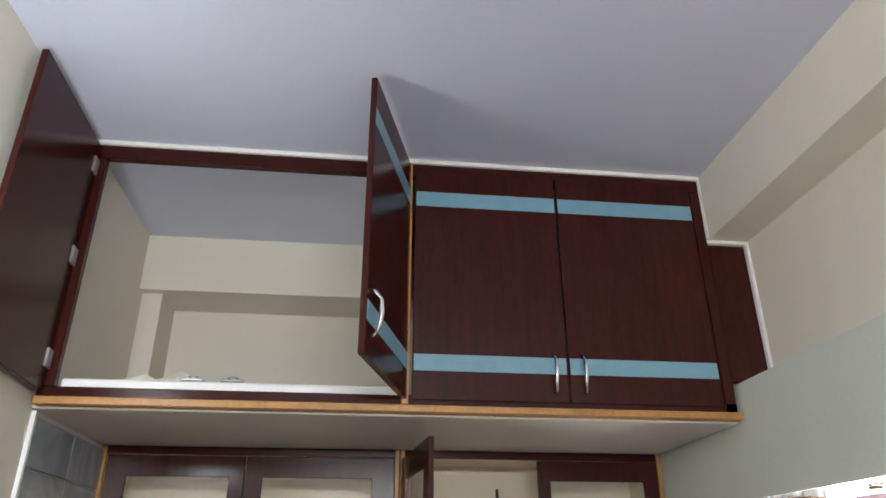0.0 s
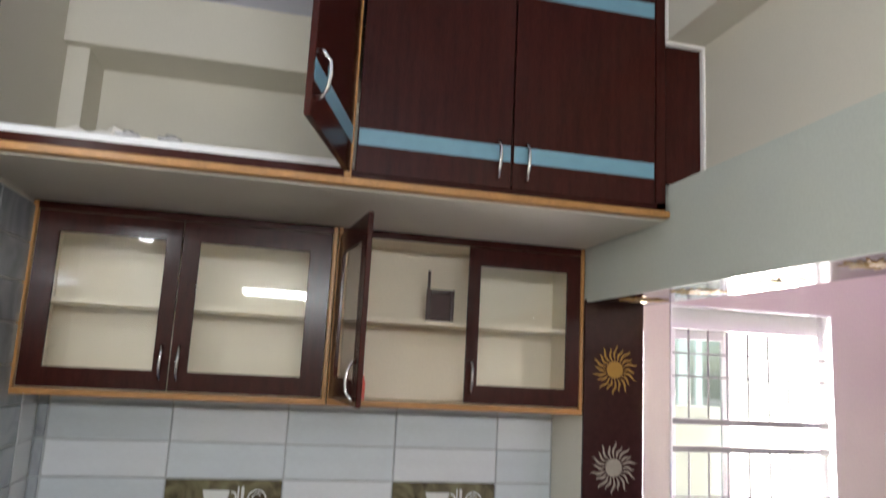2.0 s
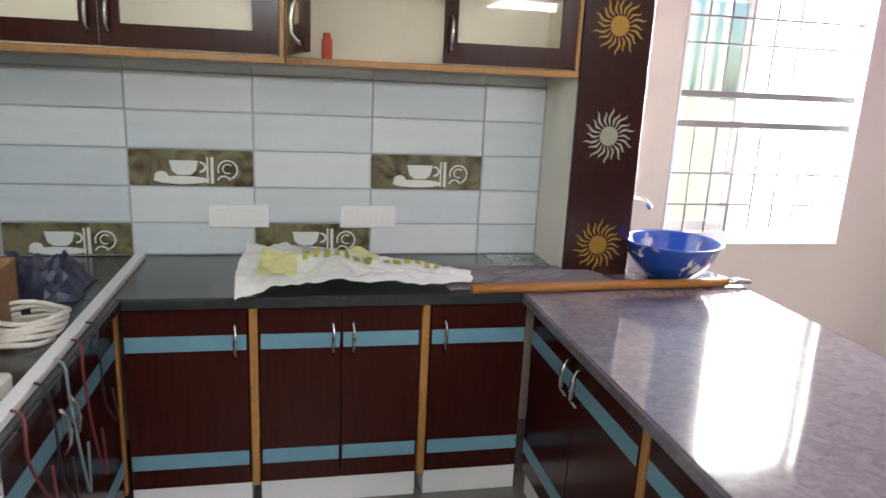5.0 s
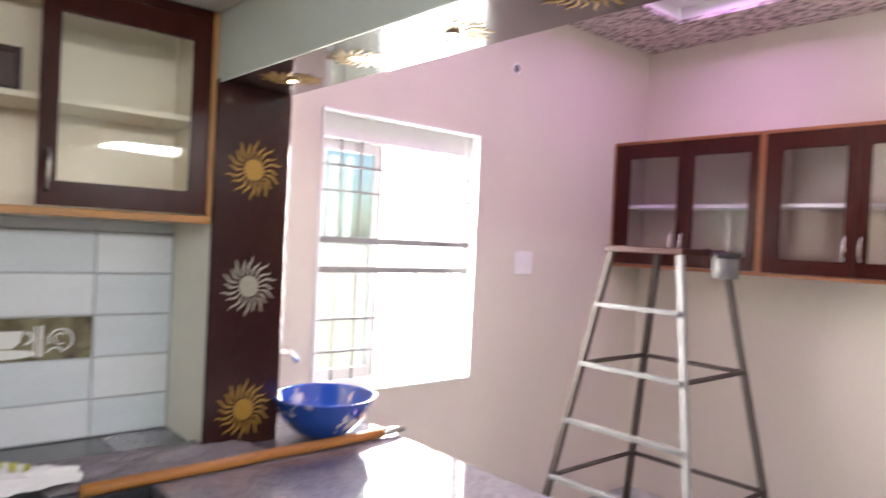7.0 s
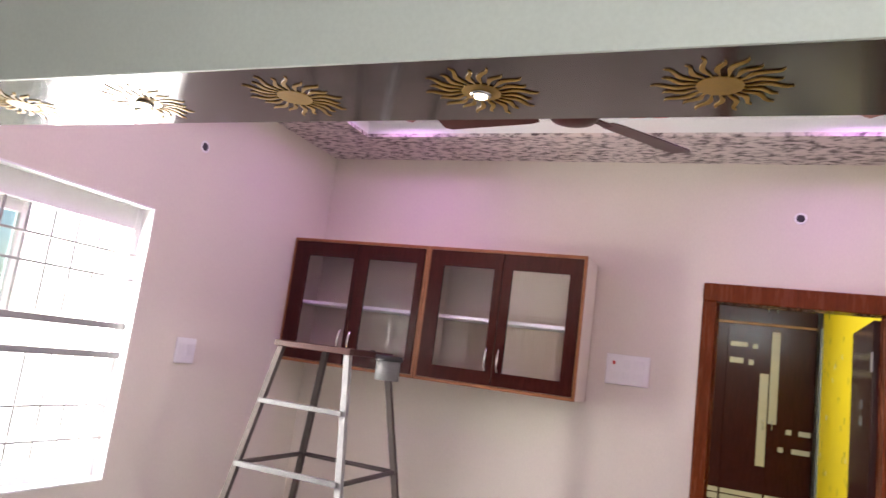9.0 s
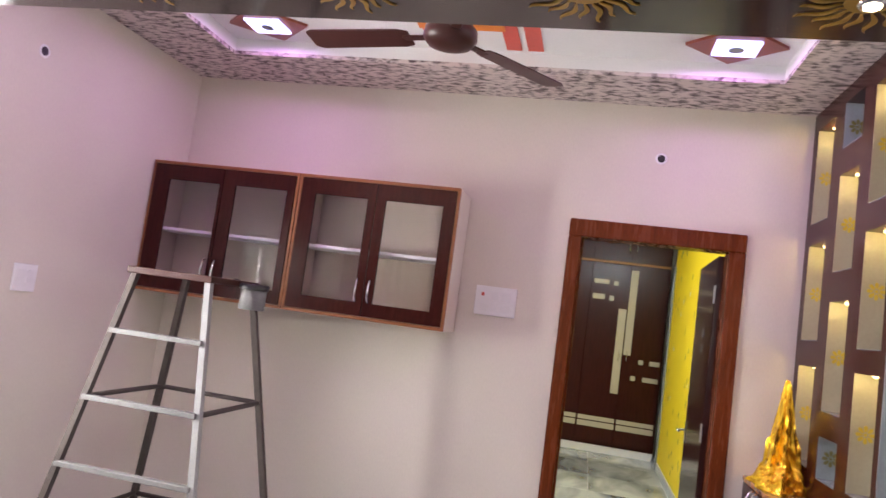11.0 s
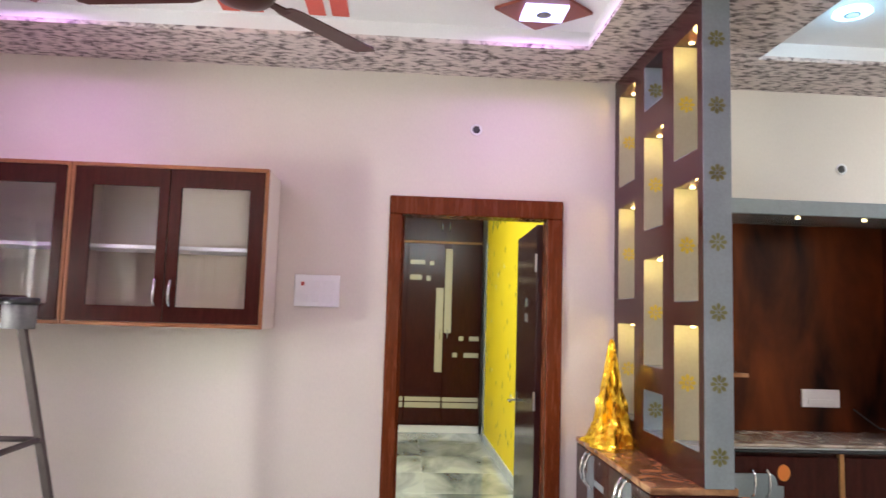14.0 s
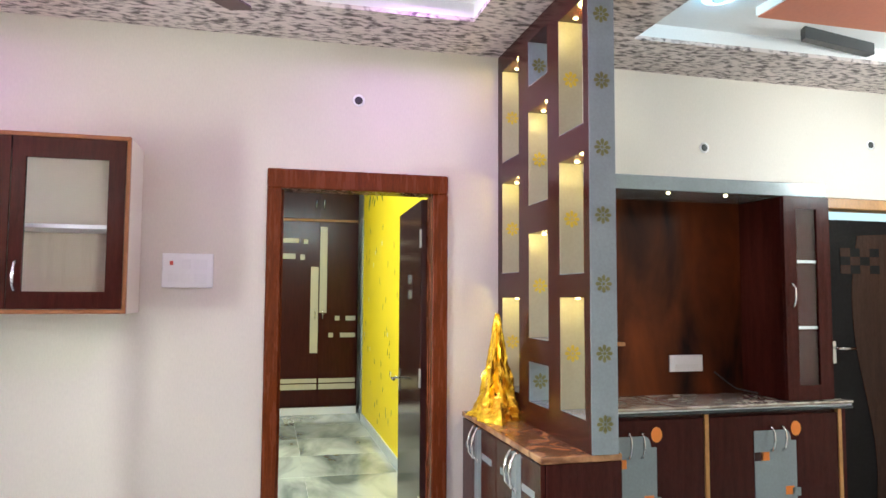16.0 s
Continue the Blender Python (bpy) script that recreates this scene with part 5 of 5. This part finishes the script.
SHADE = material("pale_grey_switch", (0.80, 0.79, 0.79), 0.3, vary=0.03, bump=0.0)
plate("switch_plate", HX - 0.010, HX - 0.0005, 1.054, 1.289, 1.58, 1.746, "-x", "large white modular switch plate on the hall wall", [(0.035, 0.038, 0.016, 0.020, RED), (0.09, 0.03, 0.04, 0.045, SHADE), (0.15, 0.03, 0.055, 0.05, SHADE), (0.03, 0.10, 0.045, 0.04, SHADE), (0.09, 0.10, 0.04, 0.04, SHADE), (0.15, 0.10, 0.055, 0.045, SHADE)])
plate("switch_plate", 4.646, 4.786, BACK - 0.010, BACK - 0.0005, 1.40, 1.53, "-y", "small white switch plate on the window wall", [(0.02, 0.03, 0.04, 0.06, SHADE), (0.075, 0.03, 0.04, 0.06, SHADE)])
for x0, x1 in ((1.402, 1.638), (1.924, 2.156)):
    plate("switch_plate", x0, x1, BACK - 0.026, BACK - 0.0125, 0.938, 1.032, "-y", "white switch plate with rockers on the tiled wall", [(0.018 + 0.052 * k, 0.02, 0.044, 0.055, SHADE) for k in range(4)])
HOLE_BM = bmesh.new()
bm_lathe(HOLE_BM, [(0.032, 0.0), (0.033, 0.002), (0.026, 0.004), (0.022, 0.002)], 18)
HOLE_RIM = finish(HOLE_BM, "rim", WHITE)
HB = bmesh.new()
bm_lathe(HB, [(0.021, 0.0022), (0.021, 0.0032), (0.01, 0.0034)], 14)
HOLE_IN = finish(HB, "opening", BLACK)
for m, lab in ((pose(HX, 0.354, 2.563, 0, -90, 0), "round cable hole with plaster rim in the hall wall"), (pose(HX, -1.70, 2.432, 0, -90, 0), "round cable hole above the television unit"),
               (pose(HX, -2.908, 2.519, 0, -90, 0), "round cable hole above the main door"), (pose(4.593, BACK, 2.52, 90, 0, 0), "round cable hole in the window wall")):
    h = new("cable_hole", HOLE_RIM)
    h.matrix_world = m
    tagged(h, lab, "cable hole", "cable holes")
    share("opening", HOLE_IN, h, Matrix())

# ---- things on the worktops ----
# washbasin bowl with tap
bas = thing("washbasin", 3.22, 2.84, CZ, "cobalt blue painted ceramic bowl washbasin on the peninsula", "washbasin")
bm = bmesh.new()
bm_lathe(bm, [(0.05, 0.0), (0.075, 0.004), (0.12, 0.035), (0.165, 0.09), (0.192, 0.15), (0.196, 0.156), (0.190, 0.158), (0.182, 0.15), (0.155, 0.09), (0.11, 0.042), (0.05, 0.02), (0.02, 0.018)], 40)
part("bowl", bm, BASINBLUE, bas)
tap = thing("basin_tap", 3.10, 3.10, CZ, "chrome swan-neck basin tap", "tap")
bm = bmesh.new()
bm_tube(bm, [(0, 0, 0), (0, 0, 0.20), (0.01, -0.01, 0.26), (0.04, -0.04, 0.29), (0.08, -0.075, 0.285), (0.10, -0.095, 0.25)], [0.016, 0.013, 0.012, 0.012, 0.011, 0.011], 10)
part("spout", bm, CHROME, tap)
bm = bmesh.new()
bm_tube(bm, [(0, 0, 0.12), (-0.03, 0.02, 0.14), (-0.06, 0.03, 0.17)], 0.008, 8)
part("lever", bm, CHROME, tap)
# long wooden pole lying across the corner
bm = bmesh.new()
P0, P1 = Vector((2.36, 2.665, CZ + 0.018)), Vector((3.40, 2.71, CZ + 0.018))
bm_tube(bm, [P0 + (P1 - P0) * (k / 8) + Vector((0, 0.004 * math.sin(k * 1.7), 0)) for k in range(9)], 0.018, 10)
pole = plain("wooden_pole", bm, STICKWOOD, "orange-brown wooden pole with a steel tip on the worktop", "pole")
bm = bmesh.new()
bm_tube(bm, [P1, P1 + Vector((0.05, 0.004, 0)), P1 + Vector((0.11, 0.009, -0.004))], [0.015, 0.013, 0.009], 10)
part("tip", bm, CHROME, pole, "steel tip")
crumple("cement_dust", 2.62, 2.86, CZ + 0.0005, 0.34, 0.15, 0.035, CEMENT, "grey cement dust and scraps on the worktop", "debris", 18, 8)
# cement sack
def sack_at(u, v):
    """A place on the empty sack: u from its wide mouth to its narrow end, v from its front edge to its back edge."""
    x = 1.60 + 0.77 * u - 0.05 * (1 - u) * (1 - v) + 0.02 * noise.noise(Vector((v * 4, 2.0, u * 3)))
    front = 2.63 + 0.07 * min(1.0, u * 3.2) + 0.02 * u
    back = 3.06 - 0.05 * u - 0.24 * max(0.0, u - 0.55) / 0.45
    y = front + (back - front) * v + 0.016 * noise.noise(Vector((u * 7, v * 3, 4.0)))
    swell = math.sin(math.pi * min(1.0, max(0.0, 0.10 + 0.82 * v))) ** 0.7 * (1 - 0.55 * u)
    folds = 0.030 * noise.noise(Vector((u * 5, v * 4, 0.7))) + 0.016 * noise.noise(Vector((u * 13, v * 8, 3.1))) + 0.007 * noise.noise(Vector((u * 30, v * 22, 6.1)))
    z = CZ + 0.006 + max(0.0, 0.115 * swell + folds * (0.35 + swell))
    over = max(0.0, 2.66 - y)
    if over:
        z -= over * 1.5
        y -= 0.004
    return Vector((x - 2.0, y - 2.80, z - CZ))


nu, nv = 64, 34
bm = bmesh.new()
top = [[bm.verts.new(sack_at(i / nu, j / nv)) for i in range(nu + 1)] for j in range(nv + 1)]
low = [[bm.verts.new(v.co + Vector((0, 0, -0.004))) for v in row] for row in top]
for j in range(nv):
    for i in range(nu):
        bm.faces.new((top[j][i], top[j][i + 1], top[j + 1][i + 1], top[j + 1][i]))
        bm.faces.new((low[j + 1][i], low[j + 1][i + 1], low[j][i + 1], low[j][i]))
rim = [(0, i) for i in range(nu)] + [(j, nu) for j in range(nv)] + [(nv, i) for i in range(nu, 0, -1)] + [(j, 0) for j in range(nv, 0, -1)]
for (ja, ia), (jb, ib) in zip(rim, rim[1:] + rim[:1]):
    bm.faces.new((low[ja][ia], low[jb][ib], top[jb][ib], top[ja][ia]))
sack = plain("cement_sack", bm, SACK, "empty white woven sack with yellow-green print", "sack", (2.0, 2.80, CZ))


def sack_print(name, u0, u1, v0, v1, mat, label, nu=4, nv=6):
    """A printed patch lying on the sack's folds."""
    bm = bmesh.new()
    grid = [[bm.verts.new(sack_at(u0 + (u1 - u0) * i / nu, v0 + (v1 - v0) * j / nv) + Vector((0, -0.003, 0.005))) for i in range(nu + 1)] for j in range(nv + 1)]
    for ra, rb in zip(grid, grid[1:]):
        for i in range(nu):
            bm.faces.new((ra[i], ra[i + 1], rb[i + 1], rb[i]))
    part(name, bm, mat, sack, label)


bars = random.Random(4)
for k in range(14):
    if k == 7:
        continue
    u0 = 0.26 + 0.044 * k
    sack_print("print_bar", u0, u0 + 0.020 + 0.012 * bars.random(), 0.24 + 0.008 * k, 0.43 + 0.006 * k, SACKPRINT, "yellow-green printed bar")
sack_print("print_band", 0.08, 0.24, 0.10, 0.34, SACKYELLOW, "faded yellow printed band", 8, 8)
sack_print("print_band", 0.46, 0.60, 0.62, 0.84, SACKYELLOW, "faded yellow printed band", 8, 8)
sack_print("print_patch", 0.24, 0.36, 0.62, 0.84, SACKGREY, "faded grey printed emblem", 8, 8)
# cardboard boxes
def open_carton(name, x, y, z, lx, ly, h, turn, mat, label):
    t = thing(name, x, y, z, label, "box", turn=turn)
    BASE[t.name] = Vector((0, 0, 0))
    th = 0.006
    for b in ((-lx, lx, -ly, -ly + th, 0, h), (-lx, lx, ly - th, ly, 0, h), (-lx, -lx + th, -ly + th, ly - th, 0, h), (lx - th, lx, -ly + th, ly - th, 0, h)):
        box("side", t, *b, mat, 0.001)
    box("bottom", t, -lx + th, lx - th, -ly + th, ly - th, 0, th, mat, 0)
    for n, (px, py, rz, w, d) in enumerate(((0, -ly, 0, lx, 0.11), (0, ly, 180, lx, 0.11))):
        bm = bmesh.new()
        bm_box(bm, -w, w, -d, 0, 0, 0.004, 0.001)
        f = part("flap", bm, mat, t, "open flap")
        f.matrix_local = pose(px, py, h, 28 - 10 * n, 0, rz)
    return t


open_carton("cardboard_box", 0.80, 2.31, CZ + 0.001, 0.17, 0.19, 0.18, 4, CARDBOARD, "open brown cardboard box on the worktop")
open_carton("cardboard_box", 0.835, 1.93, CZ + 0.001, 0.12, 0.11, 0.25, -8, KRAFT, "pinkish cardboard carton with open flaps on the worktop")
crumple("plastic_bag", 0.90, 2.78, CZ + 0.001, 0.16, 0.13, 0.13, NAVY, "crumpled dark blue plastic bag on the worktop", "bag", 18, 31)
for k in range(5):
    coil = bmesh.new()
    bm_tube(coil, [((0.085 + 0.007 * k) * math.cos(a * 0.3 + k), (0.115 - 0.008 * k) * math.sin(a * 0.3 + k), 0.010 + 0.014 * k + 0.006 * math.sin(a * 0.9 + 2 * k)) for a in range(21)], 0.0075, 7)
    if k == 0:
        rope = plain("rope_coil", coil, PAPER, "coil of cream cord on the worktop", "cord", (1.02, 2.36, CZ + 0.001))
    else:
        part("turn", coil, PAPER, rope)
HOSE_RUNS = [
    [(0.93, 2.02, 0.10), (0.99, 2.01, 0.09), (1.05, 1.93, 0.06), (1.085, 1.80, 0.05), (1.09, 1.66, 0.04), (1.06, 1.50, 0.03), (0.98, 1.34, 0.02), (0.86, 1.22, 0.02)],
    [(0.90, 2.00, 0.06), (0.98, 1.96, 0.05), (1.03, 1.86, 0.03), (1.05, 1.74, 0.025), (1.03, 1.60, 0.02), (0.96, 1.46, 0.02), (0.84, 1.36, 0.02)],
    [(1.05, 1.90, 0.10), (1.04, 1.78, 0.09), (0.99, 1.70, 0.07), (0.90, 1.64, 0.05), (0.78, 1.62, 0.04)]]


def smooth_run(pts, steps=6):
    """Points along a smooth curve through the given ones."""
    ps = [Vector(p) for p in pts]
    ps = [ps[0]] + ps + [ps[-1]]
    out = []
    for a, b, c, d in zip(ps, ps[1:], ps[2:], ps[3:]):
        for k in range(steps):
            t = k / steps
            out.append(0.5 * (2 * b + (c - a) * t + (2 * a - 5 * b + 4 * c - d) * t * t + (3 * b - a - 3 * c + d) * t ** 3))
    return out + [ps[-1]]


for k, run in enumerate(HOSE_RUNS):
    bm = bmesh.new()
    bm_tube(bm, smooth_run([(x - 0.95, y - 1.7, z) for x, y, z in run]), (0.017, 0.014, 0.009)[k], 9)
    if k == 0:
        hose = plain("hose", bm, HOSE, "loosely coiled grey-blue hose on the worktop", "hose", (0.95, 1.70, CZ + 0.001))
    else:
        part("length", bm, HOSE if k == 1 else GREYLAM, hose, "" if k == 1 else "paler thin length of hose")
strap = bmesh.new()
bm_tube(strap, smooth_run([(1.04, 1.90, CZ + 0.11), (1.10, 1.80, CZ + 0.08), (1.165, 1.72, CZ + 0.04), (1.196, 1.69, CZ - 0.04), (1.205, 1.66, CZ - 0.16)]), 0.007, 7)
plain("white_strap", strap, PLASTIC, "white plastic strap hanging over the worktop edge", "strap")
bm = bmesh.new()
bm_box(bm, 1.128, 1.165, 0.6, 3.20, CZ + 0.0005, CZ + 0.024, 0.003)
plain("plastic_channel", bm, PLASTIC, "long white plastic cable channel along the worktop edge", "channel")
bm = bmesh.new()
bm_box(bm, 1.075, 1.12, 1.90, 2.0, CZ + 0.0005, CZ + 0.05, 0.006)
plain("paper_packet", bm, PAPER, "small cream packet on the worktop", "packet")
wires = random.Random(9)
for k in range(6):
    bm = bmesh.new()
    y, drop = 2.40 - 0.135 * k, 0.22 + 0.22 * wires.random()
    sway = [0.05 * (wires.random() - 0.5) for _ in range(5)]
    bm_tube(bm, smooth_run([(1.165, y, CZ + 0.022), (1.194, y - 0.02, CZ + 0.012), (1.203, y - 0.03 + sway[0], CZ - 0.07), (1.205, y + sway[1], CZ - drop * 0.7), (1.212, y + 0.05 + sway[2], CZ - drop), (1.206, y + 0.08 + sway[3], CZ - drop * 0.65)], 4), 0.0035, 6)
    plain("loose_wire", bm, (BLACK, REDWIRE, HOSE)[k % 3], "thin loose wire looping down from the worktop edge", "wire", group="loose wires")
crumple("white_sack", 2.42, 1.72, 0.002, 0.16, 0.2, 0.2, SACK, "white woven sack lying on the kitchen floor", "sack", 20, 17)

# bulb in a holder on the side wall
bulb = thing("wall_bulb", KX0, 1.36, 2.42, "lit white bulb in a plastic holder on the kitchen side wall", "bulb")
bm = bmesh.new()
bm_lathe(bm, [(0.042, 0.001), (0.042, 0.010), (0.022, 0.014), (0.020, 0.05), (0.018, 0.052)], 18)
hold = part("holder", bm, PLASTIC, bulb, "white plastic holder")
hold.matrix_local = pose(0, 0, 0, 0, 90, 0)
bm = bmesh.new()
bm_lathe(bm, [(0.014, 0.050), (0.016, 0.062), (0.028, 0.085), (0.031, 0.102), (0.026, 0.122), (0.010, 0.133)], 20)
glow = part("globe", bm, BULB, bulb, "glowing white globe")
glow.matrix_local = pose(0, 0, 0, 0, 90, 0)
glow.visible_shadow = False
# kitchen tube light above the door side
tube = thing("tube_light", 1.7, -1.49, 2.35, "white fluorescent tube light on the kitchen wall", "tube light")
box("batten", tube, 1.08, 2.32, -1.499, -1.46, 2.33, 2.39, PLASTIC, 0.004)
bm = bmesh.new()
bm_tube(bm, [(-0.60, 0.055, 0.01), (0.60, 0.055, 0.01)], 0.014, 12)
part("tube", bm, TUBE, tube, "glowing white tube")
lamp("tube_glow", "AREA", look((1.7, -1.40, 2.36), (1.7, 1.5, 2.9)), 42, (0.95, 0.98, 1.0), 1.2, 0.08)
tube2 = thing("tube_light", 4.4, SOUTH + 0.01, 2.5, "white fluorescent tube light on the living room wall", "tube light")
box("batten", tube2, 3.78, 5.02, SOUTH + 0.001, SOUTH + 0.04, 2.48, 2.54, PLASTIC, 0.004)
bm = bmesh.new()
bm_tube(bm, [(-0.60, 0.055, 0.01), (0.60, 0.055, 0.01)], 0.014, 12)
part("tube", bm, TUBE, tube2, "glowing white tube")
lamp("tube_glow", "AREA", look((4.4, SOUTH + 0.1, 2.5), (4.6, 0.5, 0.9)), 38, (0.97, 0.98, 1.0), 1.2, 0.1)
lamp("bedroom_tube_glow", "AREA", look((HX + 0.25, 0.25, 2.88), (HX + 3, 0.25, 2.2)), 30, (0.92, 0.98, 1.0), 1.1, 0.07)
# added overhead fill that brightens the bedroom, no fitting known there
lamp("bedroom_fill", "AREA", look((8.6, 1.6, 3.25), (8.6, 1.2, 0)), 66, (1.0, 0.98, 0.94), 0.5, 0.5)

# ---- tiles, last ----
DEC = {(0, 0), (2, 0), (1, 2), (3, 2)}
cols_x = [0.640, 1.110, 1.580, 2.050, 2.520, 2.784]
rows_z = [0.824 - 0.018, 0.953, 1.100, 1.247, 1.394, 1.541, 1.583]
tiles = tagged(new("tiles_back"), "pale blue glazed wall tiles with printed decor tiles", "tiles", kind="structure")
tile_cache = {}


def tile(parent, sx, sy, sz, at, mat, bevel=0.003, name="tile"):
    key = (round(sx, 3), round(sy, 3), round(sz, 3), mat.name)
    if key not in tile_cache:
        bm = bmesh.new()
        bm_box(bm, -sx / 2, sx / 2, -sy / 2, sy / 2, -sz / 2, sz / 2, bevel)
        tile_cache[key] = finish(bm, "tile", mat)
    ob = new(name, tile_cache[key])
    ob.parent = parent
    ob.location = at
    return ob


setting("wall_tile_bed", [(KX0, KX1, BACK - 0.004, BACK, 0.80, 1.552), (KX0, KX0 + 0.004, 2.275, BACK - 0.004, 0.80, 2.28)], GROUT, "grey grout behind the wall tiles", "grout")
CUP = bmesh.new()
flat = lambda u, v, w: Vector((u, -w, v))
bm_slab(CUP, [(-0.055, 0.035), (0.055, 0.035), (0.045, -0.005), (0.025, -0.022), (-0.025, -0.022), (-0.045, -0.005)], 0.001, flat)
bm_slab(CUP, [(0.105 * math.cos(math.pi * k / 10) - 0.01, 0.016 * math.sin(math.pi * k / 10) - 0.042) for k in range(20)], 0.0009, flat)
bm_slab(CUP, [(0.10, 0.05), (0.112, 0.05), (0.112, -0.055), (0.10, -0.055)], 0.0008, flat)
bm_slab(CUP, [(0.085, 0.05), (0.092, 0.05), (0.092, -0.055), (0.085, -0.055)], 0.0008, flat)
for cx, cz, r0, r1, a0, a1 in ((0.062, 0.010, 0.014, 0.022, -100, 100), (0.165, 0.0, 0.034, 0.040, -70, 200), (0.165, 0.004, 0.016, 0.021, 40, 300), (0.150, -0.05, 0.022, 0.028, 20, 160)):
    arc = [radians(a0 + (a1 - a0) * k / 14) for k in range(15)]
    bm_slab(CUP, [(cx + r1 * math.cos(a), cz + r1 * math.sin(a)) for a in arc] + [(cx + r0 * math.cos(a), cz + r0 * math.sin(a)) for a in arc[::-1]], 0.0008, flat)
bm_slab(CUP, [(-0.085 + 0.026 * math.cos(math.pi * k / 8), -0.030 + 0.022 * math.sin(math.pi * k / 8)) for k in range(16)], 0.0007, flat)
CUPME = finish(CUP, "cup_print", PORCELAIN)
for c in range(5):
    for r in range(6):
        x0, x1, z0, z1 = cols_x[c], cols_x[c + 1], rows_z[r], rows_z[r + 1]
        if z0 < CZ:
            z0 = CZ + 0.001
        g = 0.0025
        dec = (c, r) in DEC
        t = tile(tiles, x1 - x0 - 2 * g, 0.008, z1 - z0 - 2 * g, ((x0 + x1) / 2, BACK - 0.008, (z0 + z1) / 2), DECOR if dec else (TILE if (c * 2 + r) % 3 else TILEPALE))
        if dec:
            share("cup_print", CUPME, t, pose(-0.03, -0.0041, -0.005))
lt = tagged(new("tiles_side"), "grey marble-look glazed tiles on the side wall", "tiles", kind="structure")
for c in range(2):
    TW = (0.47, 0.315)[c]
    for r in range(10):
        y1 = 3.06 - c * 0.47
        z0 = 0.806 + r * 0.147
        lo = max(z0, CZ + 0.001)
        tile(lt, 0.008, TW - 0.005, z0 + 0.147 - lo - 0.005, (KX0 + 0.008, y1 - TW / 2, (lo + z0 + 0.147) / 2), TILEGREY)
for r in range(10):
    z0 = 0.806 + r * 0.147
    lo = max(z0, CZ + 0.001)
    if z0 < 1.56:
        tile(lt, 0.008, 0.17, z0 + 0.147 - lo - 0.002, (KX0 + 0.008, 3.15, (lo + z0 + 0.147) / 2), TILEPALE)
        tile(tiles, 0.035, 0.008, z0 + 0.147 - lo - 0.004, (0.617, BACK - 0.008, (lo + z0 + 0.147) / 2), TILEGREY)
setting("trim_tile_edge", [(KX0, KX0 + 0.013, 2.262, 2.274, CZ + 0.001, 2.29)], WHITE, "white plastic edge strip beside the wall tiles", "trim")
floor_ob = bpy.data.objects["floor"]
S = 0.8
for i in range(7):
    for j in range(4):
        x, y = HX + 0.16 + S * (i + 0.5), -0.34 + S * (j + 0.5)
        tile(floor_ob, S - 0.004, S - 0.004, 0.012, (x, y, -0.006), MARBLE, 0.002)
# kitchen tiles get the invented dark colour that cuts floor bounce
for i in range(7):
    for j in range(9):
        x, y = 0.6 + S * (i + 0.5), SOUTH + S * (j + 0.5) - 0.3
        tile(floor_ob, S - 0.004, S - 0.004, 0.012, (x, y, -0.006), LOWBOUNCETILE if x < 2.7 and y > -1.7 else MARBLE, 0.002)
